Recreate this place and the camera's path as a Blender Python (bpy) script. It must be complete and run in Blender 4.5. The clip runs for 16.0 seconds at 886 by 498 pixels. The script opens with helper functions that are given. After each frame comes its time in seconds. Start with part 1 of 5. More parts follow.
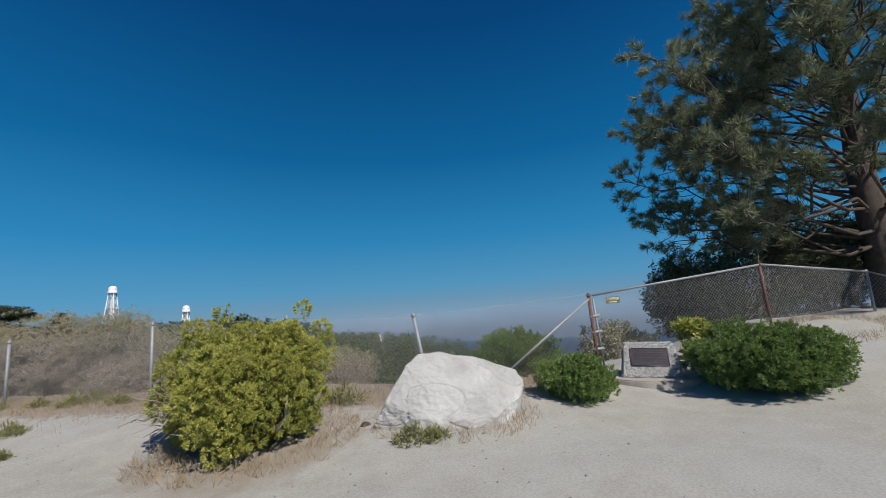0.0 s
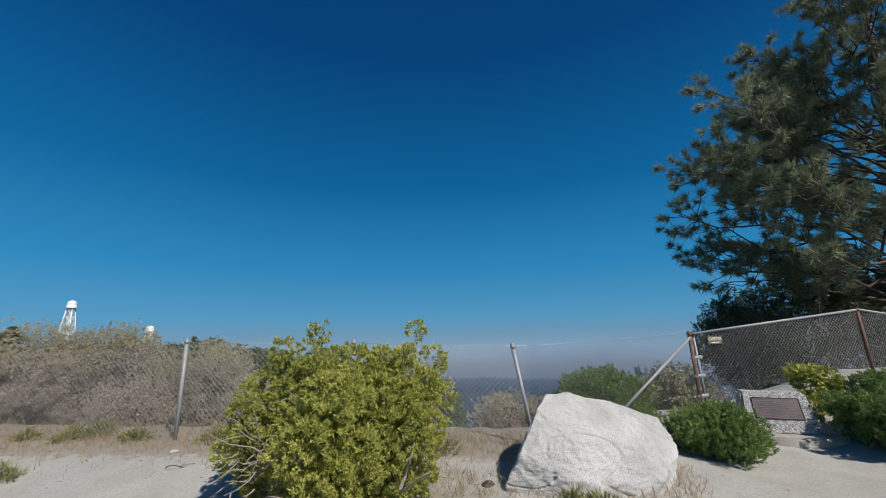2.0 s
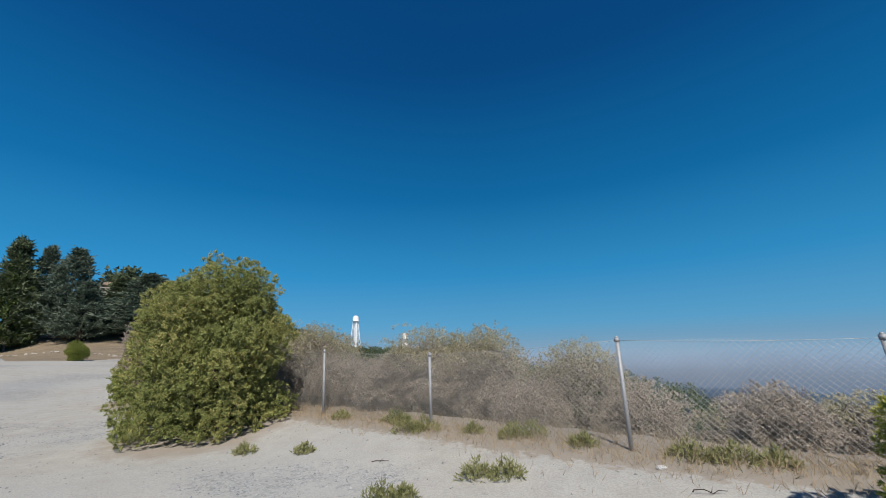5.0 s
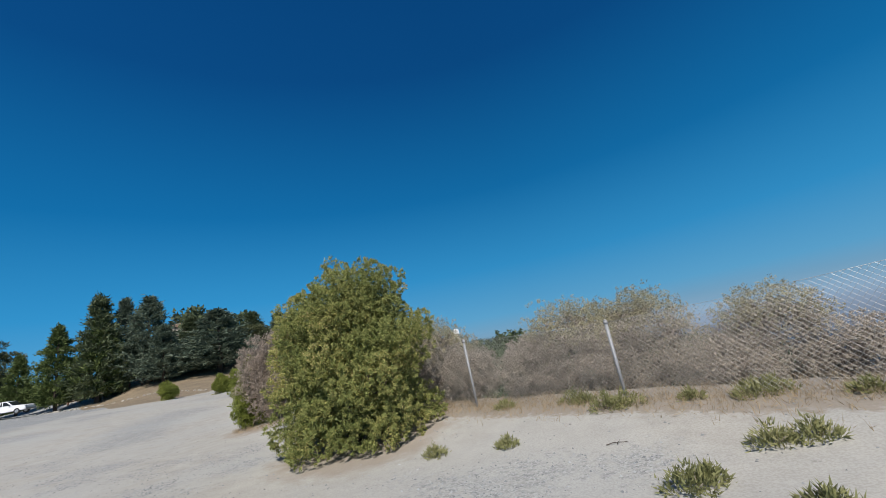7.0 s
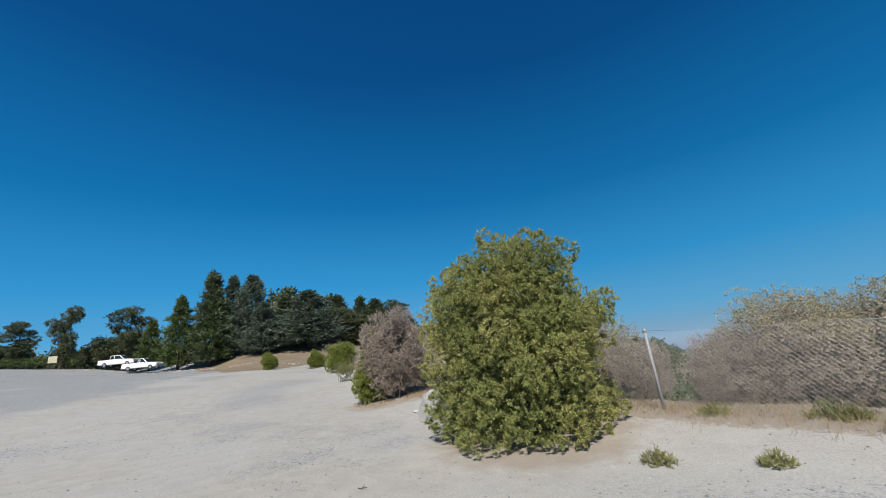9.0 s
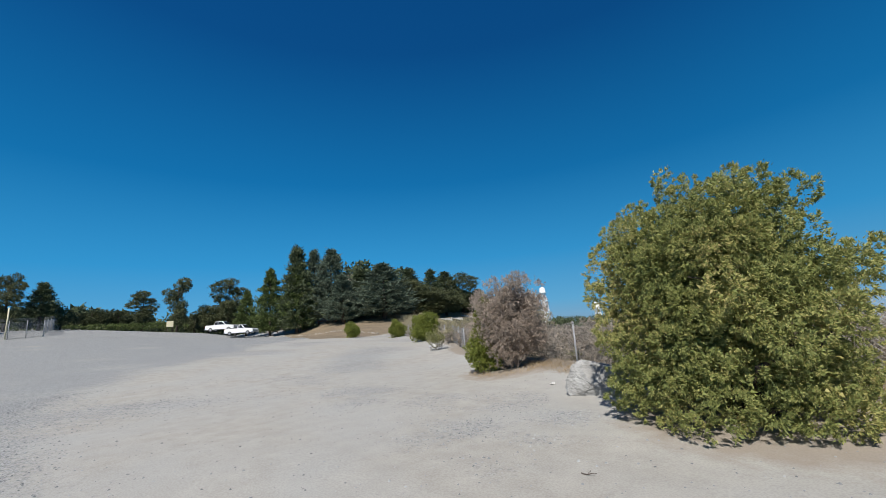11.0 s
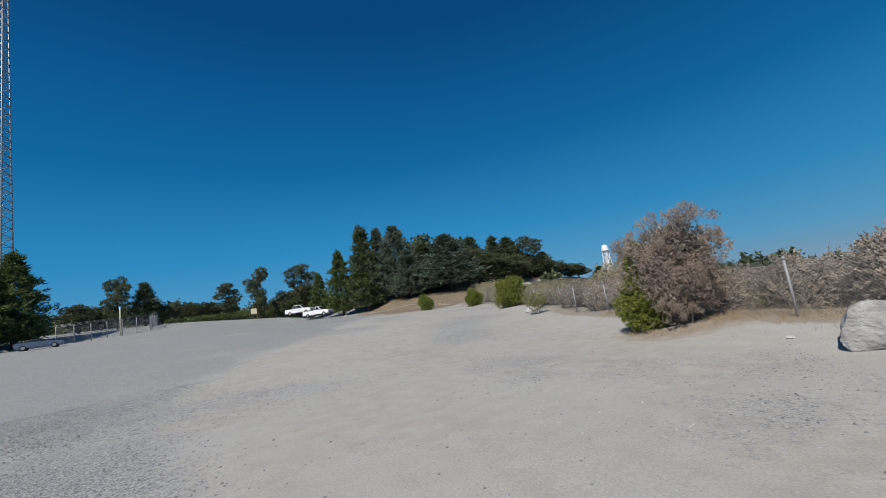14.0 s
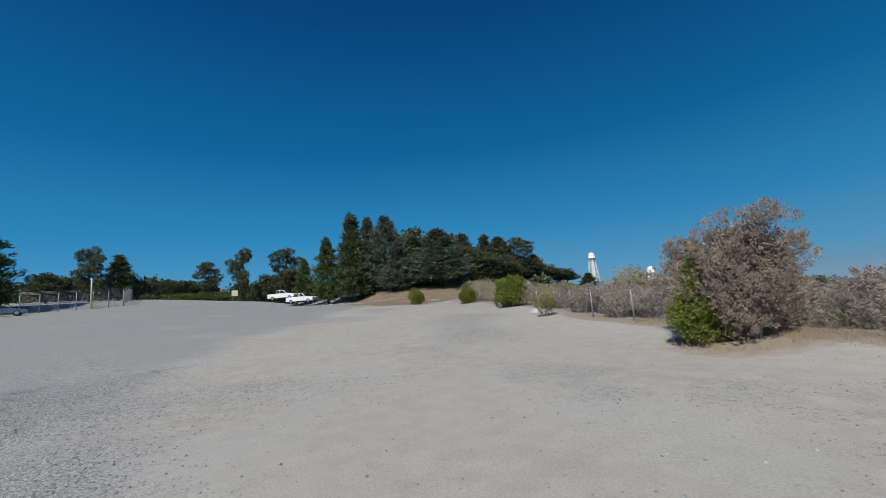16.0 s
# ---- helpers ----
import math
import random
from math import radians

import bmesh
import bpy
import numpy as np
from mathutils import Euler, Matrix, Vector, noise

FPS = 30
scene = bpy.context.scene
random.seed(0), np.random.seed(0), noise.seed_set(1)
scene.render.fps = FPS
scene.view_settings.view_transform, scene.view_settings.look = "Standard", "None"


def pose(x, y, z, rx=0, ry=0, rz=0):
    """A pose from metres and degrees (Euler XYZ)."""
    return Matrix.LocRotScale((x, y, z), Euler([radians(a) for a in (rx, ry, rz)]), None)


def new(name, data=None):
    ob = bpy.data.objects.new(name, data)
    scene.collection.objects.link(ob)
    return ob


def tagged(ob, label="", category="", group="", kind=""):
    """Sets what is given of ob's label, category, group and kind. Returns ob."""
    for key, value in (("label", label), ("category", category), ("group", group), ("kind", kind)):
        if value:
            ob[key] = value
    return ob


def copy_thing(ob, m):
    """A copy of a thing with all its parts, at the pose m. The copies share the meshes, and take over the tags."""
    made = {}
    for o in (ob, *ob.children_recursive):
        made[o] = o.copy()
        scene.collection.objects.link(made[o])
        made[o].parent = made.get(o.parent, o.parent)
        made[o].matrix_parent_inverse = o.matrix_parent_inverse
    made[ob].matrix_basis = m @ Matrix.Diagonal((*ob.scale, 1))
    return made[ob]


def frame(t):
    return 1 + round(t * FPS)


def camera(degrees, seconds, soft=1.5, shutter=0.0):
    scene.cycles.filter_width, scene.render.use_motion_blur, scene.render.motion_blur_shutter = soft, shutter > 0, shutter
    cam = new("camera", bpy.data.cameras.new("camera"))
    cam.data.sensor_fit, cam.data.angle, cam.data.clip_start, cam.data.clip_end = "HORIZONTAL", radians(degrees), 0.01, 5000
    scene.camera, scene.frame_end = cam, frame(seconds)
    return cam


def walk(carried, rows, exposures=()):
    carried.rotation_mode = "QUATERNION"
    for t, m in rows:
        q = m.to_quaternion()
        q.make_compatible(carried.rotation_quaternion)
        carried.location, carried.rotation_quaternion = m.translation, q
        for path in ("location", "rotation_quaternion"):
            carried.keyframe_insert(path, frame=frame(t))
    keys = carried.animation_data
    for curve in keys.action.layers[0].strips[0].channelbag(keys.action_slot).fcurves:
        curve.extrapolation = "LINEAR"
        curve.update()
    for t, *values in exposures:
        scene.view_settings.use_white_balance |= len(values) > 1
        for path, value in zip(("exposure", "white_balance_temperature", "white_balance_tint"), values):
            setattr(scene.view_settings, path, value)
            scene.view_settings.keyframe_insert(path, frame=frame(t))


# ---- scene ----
cam = camera(97.5, 16.0, 0.75)
PATH = [
    (0, pose(0.067, -0.254, 1.622, 98.06, 4.00, -8.84)),
    (0.5, pose(-0.343, 0.086, 1.600, 98.70, 4.85, -8.57)),
    (1, pose(-0.754, 0.430, 1.603, 99.20, 4.35, -8.91)),
    (1.5, pose(-1.198, 0.691, 1.615, 101.87, 0.32, -10.35)),
    (2, pose(-1.614, 1.002, 1.612, 102.82, 1.16, -12.35)),
    (2.5, pose(-2.056, 1.274, 1.598, 101.48, 0.10, -13.62)),
    (3, pose(-2.498, 1.516, 1.596, 102.00, 4.00, -1.00)),
    (3.5, pose(-2.990, 1.674, 1.605, 103.46, 3.93, 7.07)),
    (4, pose(-3.503, 1.786, 1.583, 103.06, 6.26, 9.47)),
    (4.5, pose(-4.080, 1.860, 1.596, 103.79, 3.98, 14.42)),
    (5, pose(-4.676, 1.880, 1.603, 104.13, 1.70, 18.28)),
    (7.5, pose(-7.432, 1.840, 1.568, 103.77, 11.10, 25.98)),
    (8, pose(-7.975, 1.798, 1.588, 101.96, 4.94, 25.81)),
    (8.5, pose(-8.509, 1.779, 1.604, 103.10, 4.98, 29.45)),
    (9, pose(-9.048, 1.751, 1.605, 104.55, 5.54, 35.07)),
    (9.5, pose(-9.585, 1.722, 1.609, 103.07, 7.55, 41.06)),
    (10, pose(-10.118, 1.666, 1.600, 103.61, 6.18, 45.08)),
    (12.5, pose(-12.634, 1.268, 1.577, 96.67, 2.10, 39.85)),
    (13, pose(-13.144, 1.241, 1.593, 96.08, 4.82, 37.13)),
    (13.5, pose(-13.678, 1.232, 1.593, 94.76, 11.62, 45.77)),
    (14, pose(-14.229, 1.235, 1.593, 98.26, 8.78, 52.56)),
    (14.5, pose(-14.770, 1.251, 1.588, 98.26, 1.92, 50.34)),
    (15, pose(-15.297, 1.274, 1.617, 96.74, 3.63, 54.27)),
    (15.5, pose(-15.760, 1.300, 1.608, 96.45, 4.37, 55.52)),
    (16, pose(-16.181, 1.331, 1.620, 97.45, 4.77, 49.98)),
]
walk(cam, PATH, [(0, -0.12), (2.5, -0.05), (5, 0.08), (8, 0.12), (10, 0.22), (12.5, 0.0), (14.5, -0.12), (16, -0.18)])

# ---- world, sun ----
SUN_EL, SUN_AZ = radians(46), radians(153)  # azimuth clockwise from +y
world = bpy.data.worlds.new("sky")
world.use_nodes = True
scene.world = world
wn = world.node_tree.nodes
sky = wn.new("ShaderNodeTexSky")
sky.sky_type, sky.sun_disc = "NISHITA", False
sky.sun_elevation, sky.sun_rotation = SUN_EL, SUN_AZ
sky.altitude, sky.air_density, sky.dust_density, sky.ozone_density = 1700, 1.0, 0.1, 3.0
way = wn.new("ShaderNodeTexCoord")
up = wn.new("ShaderNodeSeparateXYZ")
grade = wn.new("ShaderNodeValToRGB")
for _ in range(4):
    grade.color_ramp.elements.new(0.5)
for e, (p, c) in zip(grade.color_ramp.elements, ((0.0, (0.17, 0.34, 0.51)), (0.05, (0.09, 0.345, 0.60)), (0.17, (0.025, 0.265, 0.56)), (0.36, (0.003, 0.145, 0.38)), (0.62, (0.001, 0.065, 0.225)), (1.0, (0.001, 0.04, 0.16)))):
    e.position, e.color = p, (*c, 1)
blend = wn.new("ShaderNodeMix")
blend.data_type = "RGBA"
blend.inputs[0].default_value = 0.96
scaled = wn.new("ShaderNodeVectorMath")
scaled.operation = "SCALE"
scaled.inputs["Scale"].default_value = 0.08
wl = world.node_tree.links
wl.new(way.outputs["Generated"], up.inputs[0])
wl.new(up.outputs["Z"], grade.inputs[0])
wl.new(sky.outputs[0], scaled.inputs[0])
wl.new(scaled.outputs[0], blend.inputs[6])
wl.new(grade.outputs[0], blend.inputs[7])
side = wn.new("ShaderNodeMapRange")
side.inputs["From Min"].default_value, side.inputs["From Max"].default_value = 0.85, 0.2
side.inputs["To Min"].default_value, side.inputs["To Max"].default_value = 1.0, 0.9
flip = wn.new("ShaderNodeMath")
flip.operation = "MULTIPLY"
flip.inputs[1].default_value = -1
wl.new(up.outputs["X"], flip.inputs[0]), wl.new(flip.outputs[0], side.inputs[0])
deep = wn.new("ShaderNodeVectorMath")
deep.operation = "SCALE"
wl.new(blend.outputs[2], deep.inputs[0]), wl.new(side.outputs[0], deep.inputs["Scale"])
wl.new(deep.outputs[0], wn["Background"].inputs[0])
wn["Background"].inputs[1].default_value = 1.0
sun = new("sun", bpy.data.lights.new("sun", "SUN"))
sun.data.energy, sun.data.angle, sun.data.color = 4.9, radians(0.5), (1.0, 0.95, 0.88)
sun_dir = Vector((math.sin(SUN_AZ) * math.cos(SUN_EL), math.cos(SUN_AZ) * math.cos(SUN_EL), math.sin(SUN_EL)))
sun.matrix_world = Matrix.Translation((0, -20, 40)) @ sun_dir.to_track_quat("Z", "Y").to_matrix().to_4x4()


# ---- materials ----
def material(name, rough=0.7, metal=0.0, base=(0.5, 0.5, 0.5)):
    m = bpy.data.materials.new(name)
    m.use_nodes = True
    b = m.node_tree.nodes["Principled BSDF"]
    b.inputs["Roughness"].default_value, b.inputs["Metallic"].default_value = rough, metal
    b.inputs["Base Color"].default_value = (*base, 1)
    return m, m.node_tree.nodes, m.node_tree.links, b


def ramp(nodes, stops):
    r = nodes.new("ShaderNodeValToRGB")
    while len(r.color_ramp.elements) < len(stops):
        r.color_ramp.elements.new(0.5)
    for e, (p, c) in zip(r.color_ramp.elements, stops):
        e.position, e.color = p, (*c, 1)
    return r


def noise_tex(nodes, links, scale, detail=6, vec=None, rough=0.55):
    n = nodes.new("ShaderNodeTexNoise")
    n.inputs["Scale"].default_value, n.inputs["Detail"].default_value, n.inputs["Roughness"].default_value = scale, detail, rough
    if vec is not None:
        links.new(vec, n.inputs["Vector"])
    return n


def mix(nodes, links, fac, a, b, kind="MIX"):
    x = nodes.new("ShaderNodeMix")
    x.data_type, x.blend_type = "RGBA", kind
    for sock, val in ((0, fac), (6, a), (7, b)):
        if isinstance(val, (int, float)):
            x.inputs[sock].default_value = val
        elif isinstance(val, tuple):
            x.inputs[sock].default_value = (*val, 1)
        else:
            links.new(val, x.inputs[sock])
    return x.outputs[2]


def bump(nodes, links, bsdf, height, strength, dist):
    b = nodes.new("ShaderNodeBump")
    b.inputs["Strength"].default_value, b.inputs["Distance"].default_value = strength, dist
    links.new(height, b.inputs["Height"])
    links.new(b.outputs[0], bsdf.inputs["Normal"])


def grained(name, dark, light, scale, rough=0.75, metal=0.0, bump_by=0.3, bump_dist=0.01, detail_scale=8):
    """A surface with two scales of colour variation and relief, in world position."""
    m, n, l, b = material(name, rough, metal)
    geo = n.new("ShaderNodeNewGeometry")
    big = noise_tex(n, l, scale, 5, geo.outputs["Position"])
    fine = noise_tex(n, l, scale * detail_scale, 6, geo.outputs["Position"])
    r = ramp(n, [(0.32, dark), (0.68, light)])
    mid = n.new("ShaderNodeMath")
    mid.operation = "ADD"
    half = n.new("ShaderNodeMath")
    half.operation = "MULTIPLY"
    half.inputs[1].default_value = 0.5
    l.new(big.outputs["Fac"], mid.inputs[0]), l.new(fine.outputs["Fac"], mid.inputs[1])
    l.new(mid.outputs[0], half.inputs[0]), l.new(half.outputs[0], r.inputs[0])
    l.new(r.outputs[0], b.inputs["Base Color"])
    bump(n, l, b, fine.outputs["Fac"], bump_by, bump_dist)
    return m


def leafy(name, stops, rough=0.6, patch=0.9, dry=None, transl=0.25, vary=0.0):
    """Foliage: colour by leaf island, shifted by a slow noise over the plant."""
    m, n, l, b = material(name, rough)
    geo = n.new("ShaderNodeNewGeometry")
    r = ramp(n, stops)
    slow = noise_tex(n, l, patch, 3, geo.outputs["Position"])
    a = n.new("ShaderNodeMath")
    a.operation = "MULTIPLY_ADD"
    a.inputs[1].default_value = 0.55
    s = n.new("ShaderNodeMath")
    s.operation = "MULTIPLY_ADD"
    s.inputs[1].default_value, s.inputs[2].default_value = 0.9, -0.22
    l.new(slow.outputs["Fac"], s.inputs[0])
    l.new(geo.outputs["Random Per Island"], a.inputs[0]), l.new(s.outputs[0], a.inputs[2])
    l.new(a.outputs[0], r.inputs[0])
    out = r.outputs[0]
    if vary:
        own = n.new("ShaderNodeObjectInfo")
        hue = n.new("ShaderNodeHueSaturation")
        span = n.new("ShaderNodeMapRange")
        span.inputs["To Min"].default_value, span.inputs["To Max"].default_value = 1 - vary, 1 + vary
        l.new(own.outputs["Random"], span.inputs[0]), l.new(span.outputs[0], hue.inputs["Value"]), l.new(out, hue.inputs["Color"])
        out = hue.outputs[0]
    l.new(out, b.inputs["Base Color"])
    b.inputs["Specular IOR Level"].default_value = 0.25
    t = n.new("ShaderNodeBsdfTranslucent")
    l.new(out, t.inputs["Color"])
    x = n.new("ShaderNodeMixShader")
    x.inputs[0].default_value = transl
    l.new(b.outputs[0], x.inputs[1]), l.new(t.outputs[0], x.inputs[2])
    l.new(x.outputs[0], n["Material Output"].inputs[0])
    return m


def ground_material():
    m, n, l, b = material("sandy_gravel", 0.95)
    geo = n.new("ShaderNodeNewGeometry")
    pos = geo.outputs["Position"]
    sep = n.new("ShaderNodeSeparateXYZ")
    l.new(pos, sep.inputs[0])
    patches = noise_tex(n, l, 0.28, 4, pos, 0.6)
    mid = noise_tex(n, l, 2.3, 5, pos)
    fine = noise_tex(n, l, 45, 3, pos)
    stones = n.new("ShaderNodeTexVoronoi")
    stones.inputs["Scale"].default_value = 46
    l.new(pos, stones.inputs["Vector"])
    sand = ramp(n, [(0.3, (0.358, 0.34, 0.304)), (0.7, (0.436, 0.416, 0.376))])
    l.new(mid.outputs["Fac"], sand.inputs[0])
    chips = ramp(n, [(0.0, (0.12, 0.125, 0.13)), (0.45, (0.265, 0.275, 0.275)), (0.8, (0.37, 0.38, 0.378)), (1.0, (0.47, 0.475, 0.47))])
    tone = n.new("ShaderNodeSeparateXYZ")
    l.new(stones.outputs["Color"], tone.inputs[0])
    l.new(tone.outputs["X"], chips.inputs[0])
    att = n.new("ShaderNodeAttribute")
    att.attribute_name = "gravel"
    edge_noise = noise_tex(n, l, 9, 4, pos)
    cut = n.new("ShaderNodeMath")
    cut.operation = "MULTIPLY_ADD"
    cut.inputs[1].default_value = 1.0
    l.new(edge_noise.outputs["Fac"], cut.inputs[0]), l.new(att.outputs["Fac"], cut.inputs[2])
    gm = ramp(n, [(0.62, (0, 0, 0)), (1.05, (0.9, 0.9, 0.9))])
    l.new(cut.outputs[0], gm.inputs[0])
    # dust greys the sand in broad patches
    dust = ramp(n, [(0.4, (0, 0, 0)), (0.65, (0.75, 0.75, 0.75))])
    l.new(patches.outputs["Fac"], dust.inputs[0])
    col = mix(n, l, dust.outputs[0], sand.outputs[0], (0.405, 0.402, 0.383))
    col = mix(n, l, gm.outputs[0], col, chips.outputs[0])
    speck = ramp(n, [(0.38, (0.70, 0.70, 0.70)), (0.6, (1.06, 1.06, 1.06))])
    l.new(fine.outputs["Fac"], speck.inputs[0])
    col = mix(n, l, 0.45, col, speck.outputs[0], "MULTIPLY")
    # brown litter round the bushes
    for cx, cy, r0 in ((-1.65, 5.2, 1.2), (-12.05, 8.6, 1.75), (-18.7, 12.4, 1.6)):
        d = n.new("ShaderNodeVectorMath")
        d.operation = "DISTANCE"
        d.inputs[1].default_value = (cx, cy, 0.1)
        l.new(pos, d.inputs[0])
        w = n.new("ShaderNodeMath")
        w.operation = "MULTIPLY_ADD"
        w.inputs[1].default_value = 1.3
        l.new(mid.outputs["Fac"], w.inputs[0]), l.new(d.outputs["Value"], w.inputs[2])
        lr = n.new("ShaderNodeMapRange")
        lr.inputs["From Min"].default_value, lr.inputs["From Max"].default_value = r0 + 0.3, r0 + 0.9
        lr.inputs["To Min"].default_value, lr.inputs["To Max"].default_value = 0.55, 0.0
        l.new(w.outputs[0], lr.inputs[0])
        col = mix(n, l, lr.outputs[0], col, (0.26, 0.2, 0.145))
    strip = n.new("ShaderNodeAttribute")
    strip.attribute_name = "litter"
    torn = n.new("ShaderNodeMath")
    torn.operation = "MULTIPLY_ADD"
    torn.inputs[1].default_value = 1.1
    l.new(edge_noise.outputs["Fac"], torn.inputs[0]), l.new(strip.outputs["Fac"], torn.inputs[2])
    sm = ramp(n, [(0.75, (0, 0, 0)), (1.3, (0.6, 0.6, 0.6))])
    l.new(torn.outputs[0], sm.inputs[0])
    col = mix(n, l, sm.outputs[0], col, (0.235, 0.185, 0.135))
    l.new(col, b.inputs["Base Color"])
    b.inputs["Specular IOR Level"].default_value = 0.1
    hg = n.new("ShaderNodeMath")
    hg.operation = "MULTIPLY"
    l.new(stones.outputs["Distance"], hg.inputs[0]), l.new(gm.outputs[0], hg.inputs[1])
    hs = n.new("ShaderNodeMath")
    hs.operation = "SUBTRACT"
    l.new(fine.outputs["Fac"], hs.inputs[0]), l.new(hg.outputs[0], hs.inputs[1])
    hm = n.new("ShaderNodeMath")
    l.new(hs.outputs[0], hm.inputs[0]), l.new(mid.outputs["Fac"], hm.inputs[1])
    bump(n, l, b, hm.outputs[0], 0.3, 0.009)
    return m


def granite(name, light, dark, speck):
    m, n, l, b = material(name, 0.85)
    geo = n.new("ShaderNodeNewGeometry")
    big = noise_tex(n, l, 2.2, 6, geo.outputs["Position"])
    fine = noise_tex(n, l, 85, 2, geo.outputs["Position"])
    r = ramp(n, [(0.35, dark), (0.6, light)])
    l.new(big.outputs["Fac"], r.inputs[0])
    s = ramp(n, [(0.40, speck), (0.49, (1, 1, 1))])
    l.new(fine.outputs["Fac"], s.inputs[0])
    l.new(mix(n, l, 0.75, r.outputs[0], s.outputs[0], "MULTIPLY"), b.inputs["Base Color"])
    h = n.new("ShaderNodeMath")
    l.new(fine.outputs["Fac"], h.inputs[0]), l.new(big.outputs["Fac"], h.inputs[1])
    bump(n, l, b, h.outputs[0], 0.4, 0.015)
    return m


M_GROUND = ground_material()
M_SCRUB = grained("scrub_soil", (0.05, 0.055, 0.035), (0.13, 0.11, 0.07), 0.4)
M_BANK = grained("dry_grass_bank", (0.15, 0.115, 0.075), (0.29, 0.23, 0.155), 0.5)
M_JUNIPER = leafy("juniper_leaf", [(0.0, (0.122, 0.146, 0.0366)), (0.4, (0.354, 0.372, 0.0854)), (0.8, (0.561, 0.537, 0.146)), (1.0, (0.781, 0.683, 0.281))], transl=0.28)
M_JUNIPER2 = leafy("cypress_leaf", [(0.0, (0.09, 0.12, 0.0408)), (0.45, (0.252, 0.282, 0.09)), (0.75, (0.42, 0.39, 0.144)), (1.0, (0.672, 0.516, 0.264))], transl=0.25)
M_PROSTRATE = leafy("low_juniper_leaf", [(0.0, (0.063, 0.112, 0.035)), (0.5, (0.175, 0.259, 0.07)), (1.0, (0.35, 0.434, 0.14))], transl=0.3)
M_CHAP = leafy("dry_chaparral_leaf", [(0.0, (0.213, 0.181, 0.152)), (0.5, (0.338, 0.29, 0.24)), (1.0, (0.488, 0.431, 0.35))], transl=0.15, vary=0.14)
M_CHAPTOP = leafy("olive_chaparral_leaf", [(0.0, (0.221, 0.202, 0.13)), (0.5, (0.364, 0.332, 0.208)), (1.0, (0.533, 0.481, 0.312))], transl=0.15, vary=0.12)
M_BROWNBUSH = leafy("dead_brown_leaf", [(0.0, (0.21, 0.17, 0.145)), (0.5, (0.36, 0.30, 0.25)), (1.0, (0.50, 0.42, 0.345))], transl=0.25)
M_EDGEJUN = leafy("edge_juniper_leaf", [(0.0, (0.075, 0.10, 0.022)), (0.5, (0.19, 0.225, 0.045)), (1.0, (0.34, 0.35, 0.09))], transl=0.25)
M_WEED = leafy("weed_leaf", [(0.0, (0.13, 0.14, 0.055)), (0.6, (0.27, 0.27, 0.12)), (1.0, (0.44, 0.40, 0.2))])
M_STRAW = leafy("dry_straw", [(0.0, (0.25, 0.18, 0.11)), (1.0, (0.48, 0.38, 0.24))], transl=0.2)
M_PINE = leafy("pine_needle", [(0.0, (0.092, 0.109, 0.069)), (0.5, (0.218, 0.247, 0.144)), (1.0, (0.391, 0.414, 0.241))], transl=0.25)
M_OAK = leafy("oak_leaf", [(0.0, (0.04, 0.055, 0.03)), (0.6, (0.11, 0.125, 0.06)), (1.0, (0.20, 0.20, 0.10))], patch=0.3)
M_CEDAR = leafy("cedar_leaf", [(0.0, (0.045, 0.07, 0.024)), (0.6, (0.12, 0.16, 0.052)), (1.0, (0.20, 0.235, 0.08))], patch=0.3)
M_FIR = leafy("fir_leaf", [(0.0, (0.045, 0.065, 0.038)), (0.6, (0.11, 0.14, 0.072)), (1.0, (0.19, 0.21, 0.115))], patch=0.3)
M_BLUEPINE = leafy("blue_pine_leaf", [(0.0, (0.05, 0.075, 0.058)), (0.6, (0.125, 0.165, 0.12)), (1.0, (0.22, 0.25, 0.18))], patch=0.3)
M_BARK = grained("bark", (0.035, 0.027, 0.022), (0.115, 0.087, 0.07), 6, 0.9, bump_by=0.8, bump_dist=0.02)
M_TWIG = grained("grey_twig", (0.2, 0.165, 0.14), (0.38, 0.33, 0.29), 12, 0.9)
M_GRANITE = granite("pale_granite", (0.54, 0.53, 0.515), (0.42, 0.41, 0.395), (0.5, 0.495, 0.49))
M_GRANITE2 = granite("grey_granite", (0.41, 0.41, 0.40), (0.23, 0.225, 0.215), (0.5, 0.48, 0.46))
M_GALV = grained("galvanised_steel", (0.24, 0.245, 0.26), (0.40, 0.405, 0.42), 22, 0.6, 0.3, 0.1, 0.002)
M_WIRE = grained("galvanised_wire", (0.30, 0.30, 0.30), (0.46, 0.46, 0.46), 5, 0.55, 0.4, 0.0)
M_RUST = grained("rusted_steel", (0.10, 0.045, 0.03), (0.27, 0.14, 0.10), 14, 0.8, 0.2, 0.4, 0.003)
M_CONCRETE = grained("concrete", (0.30, 0.27, 0.235), (0.45, 0.41, 0.36), 5, 0.9)
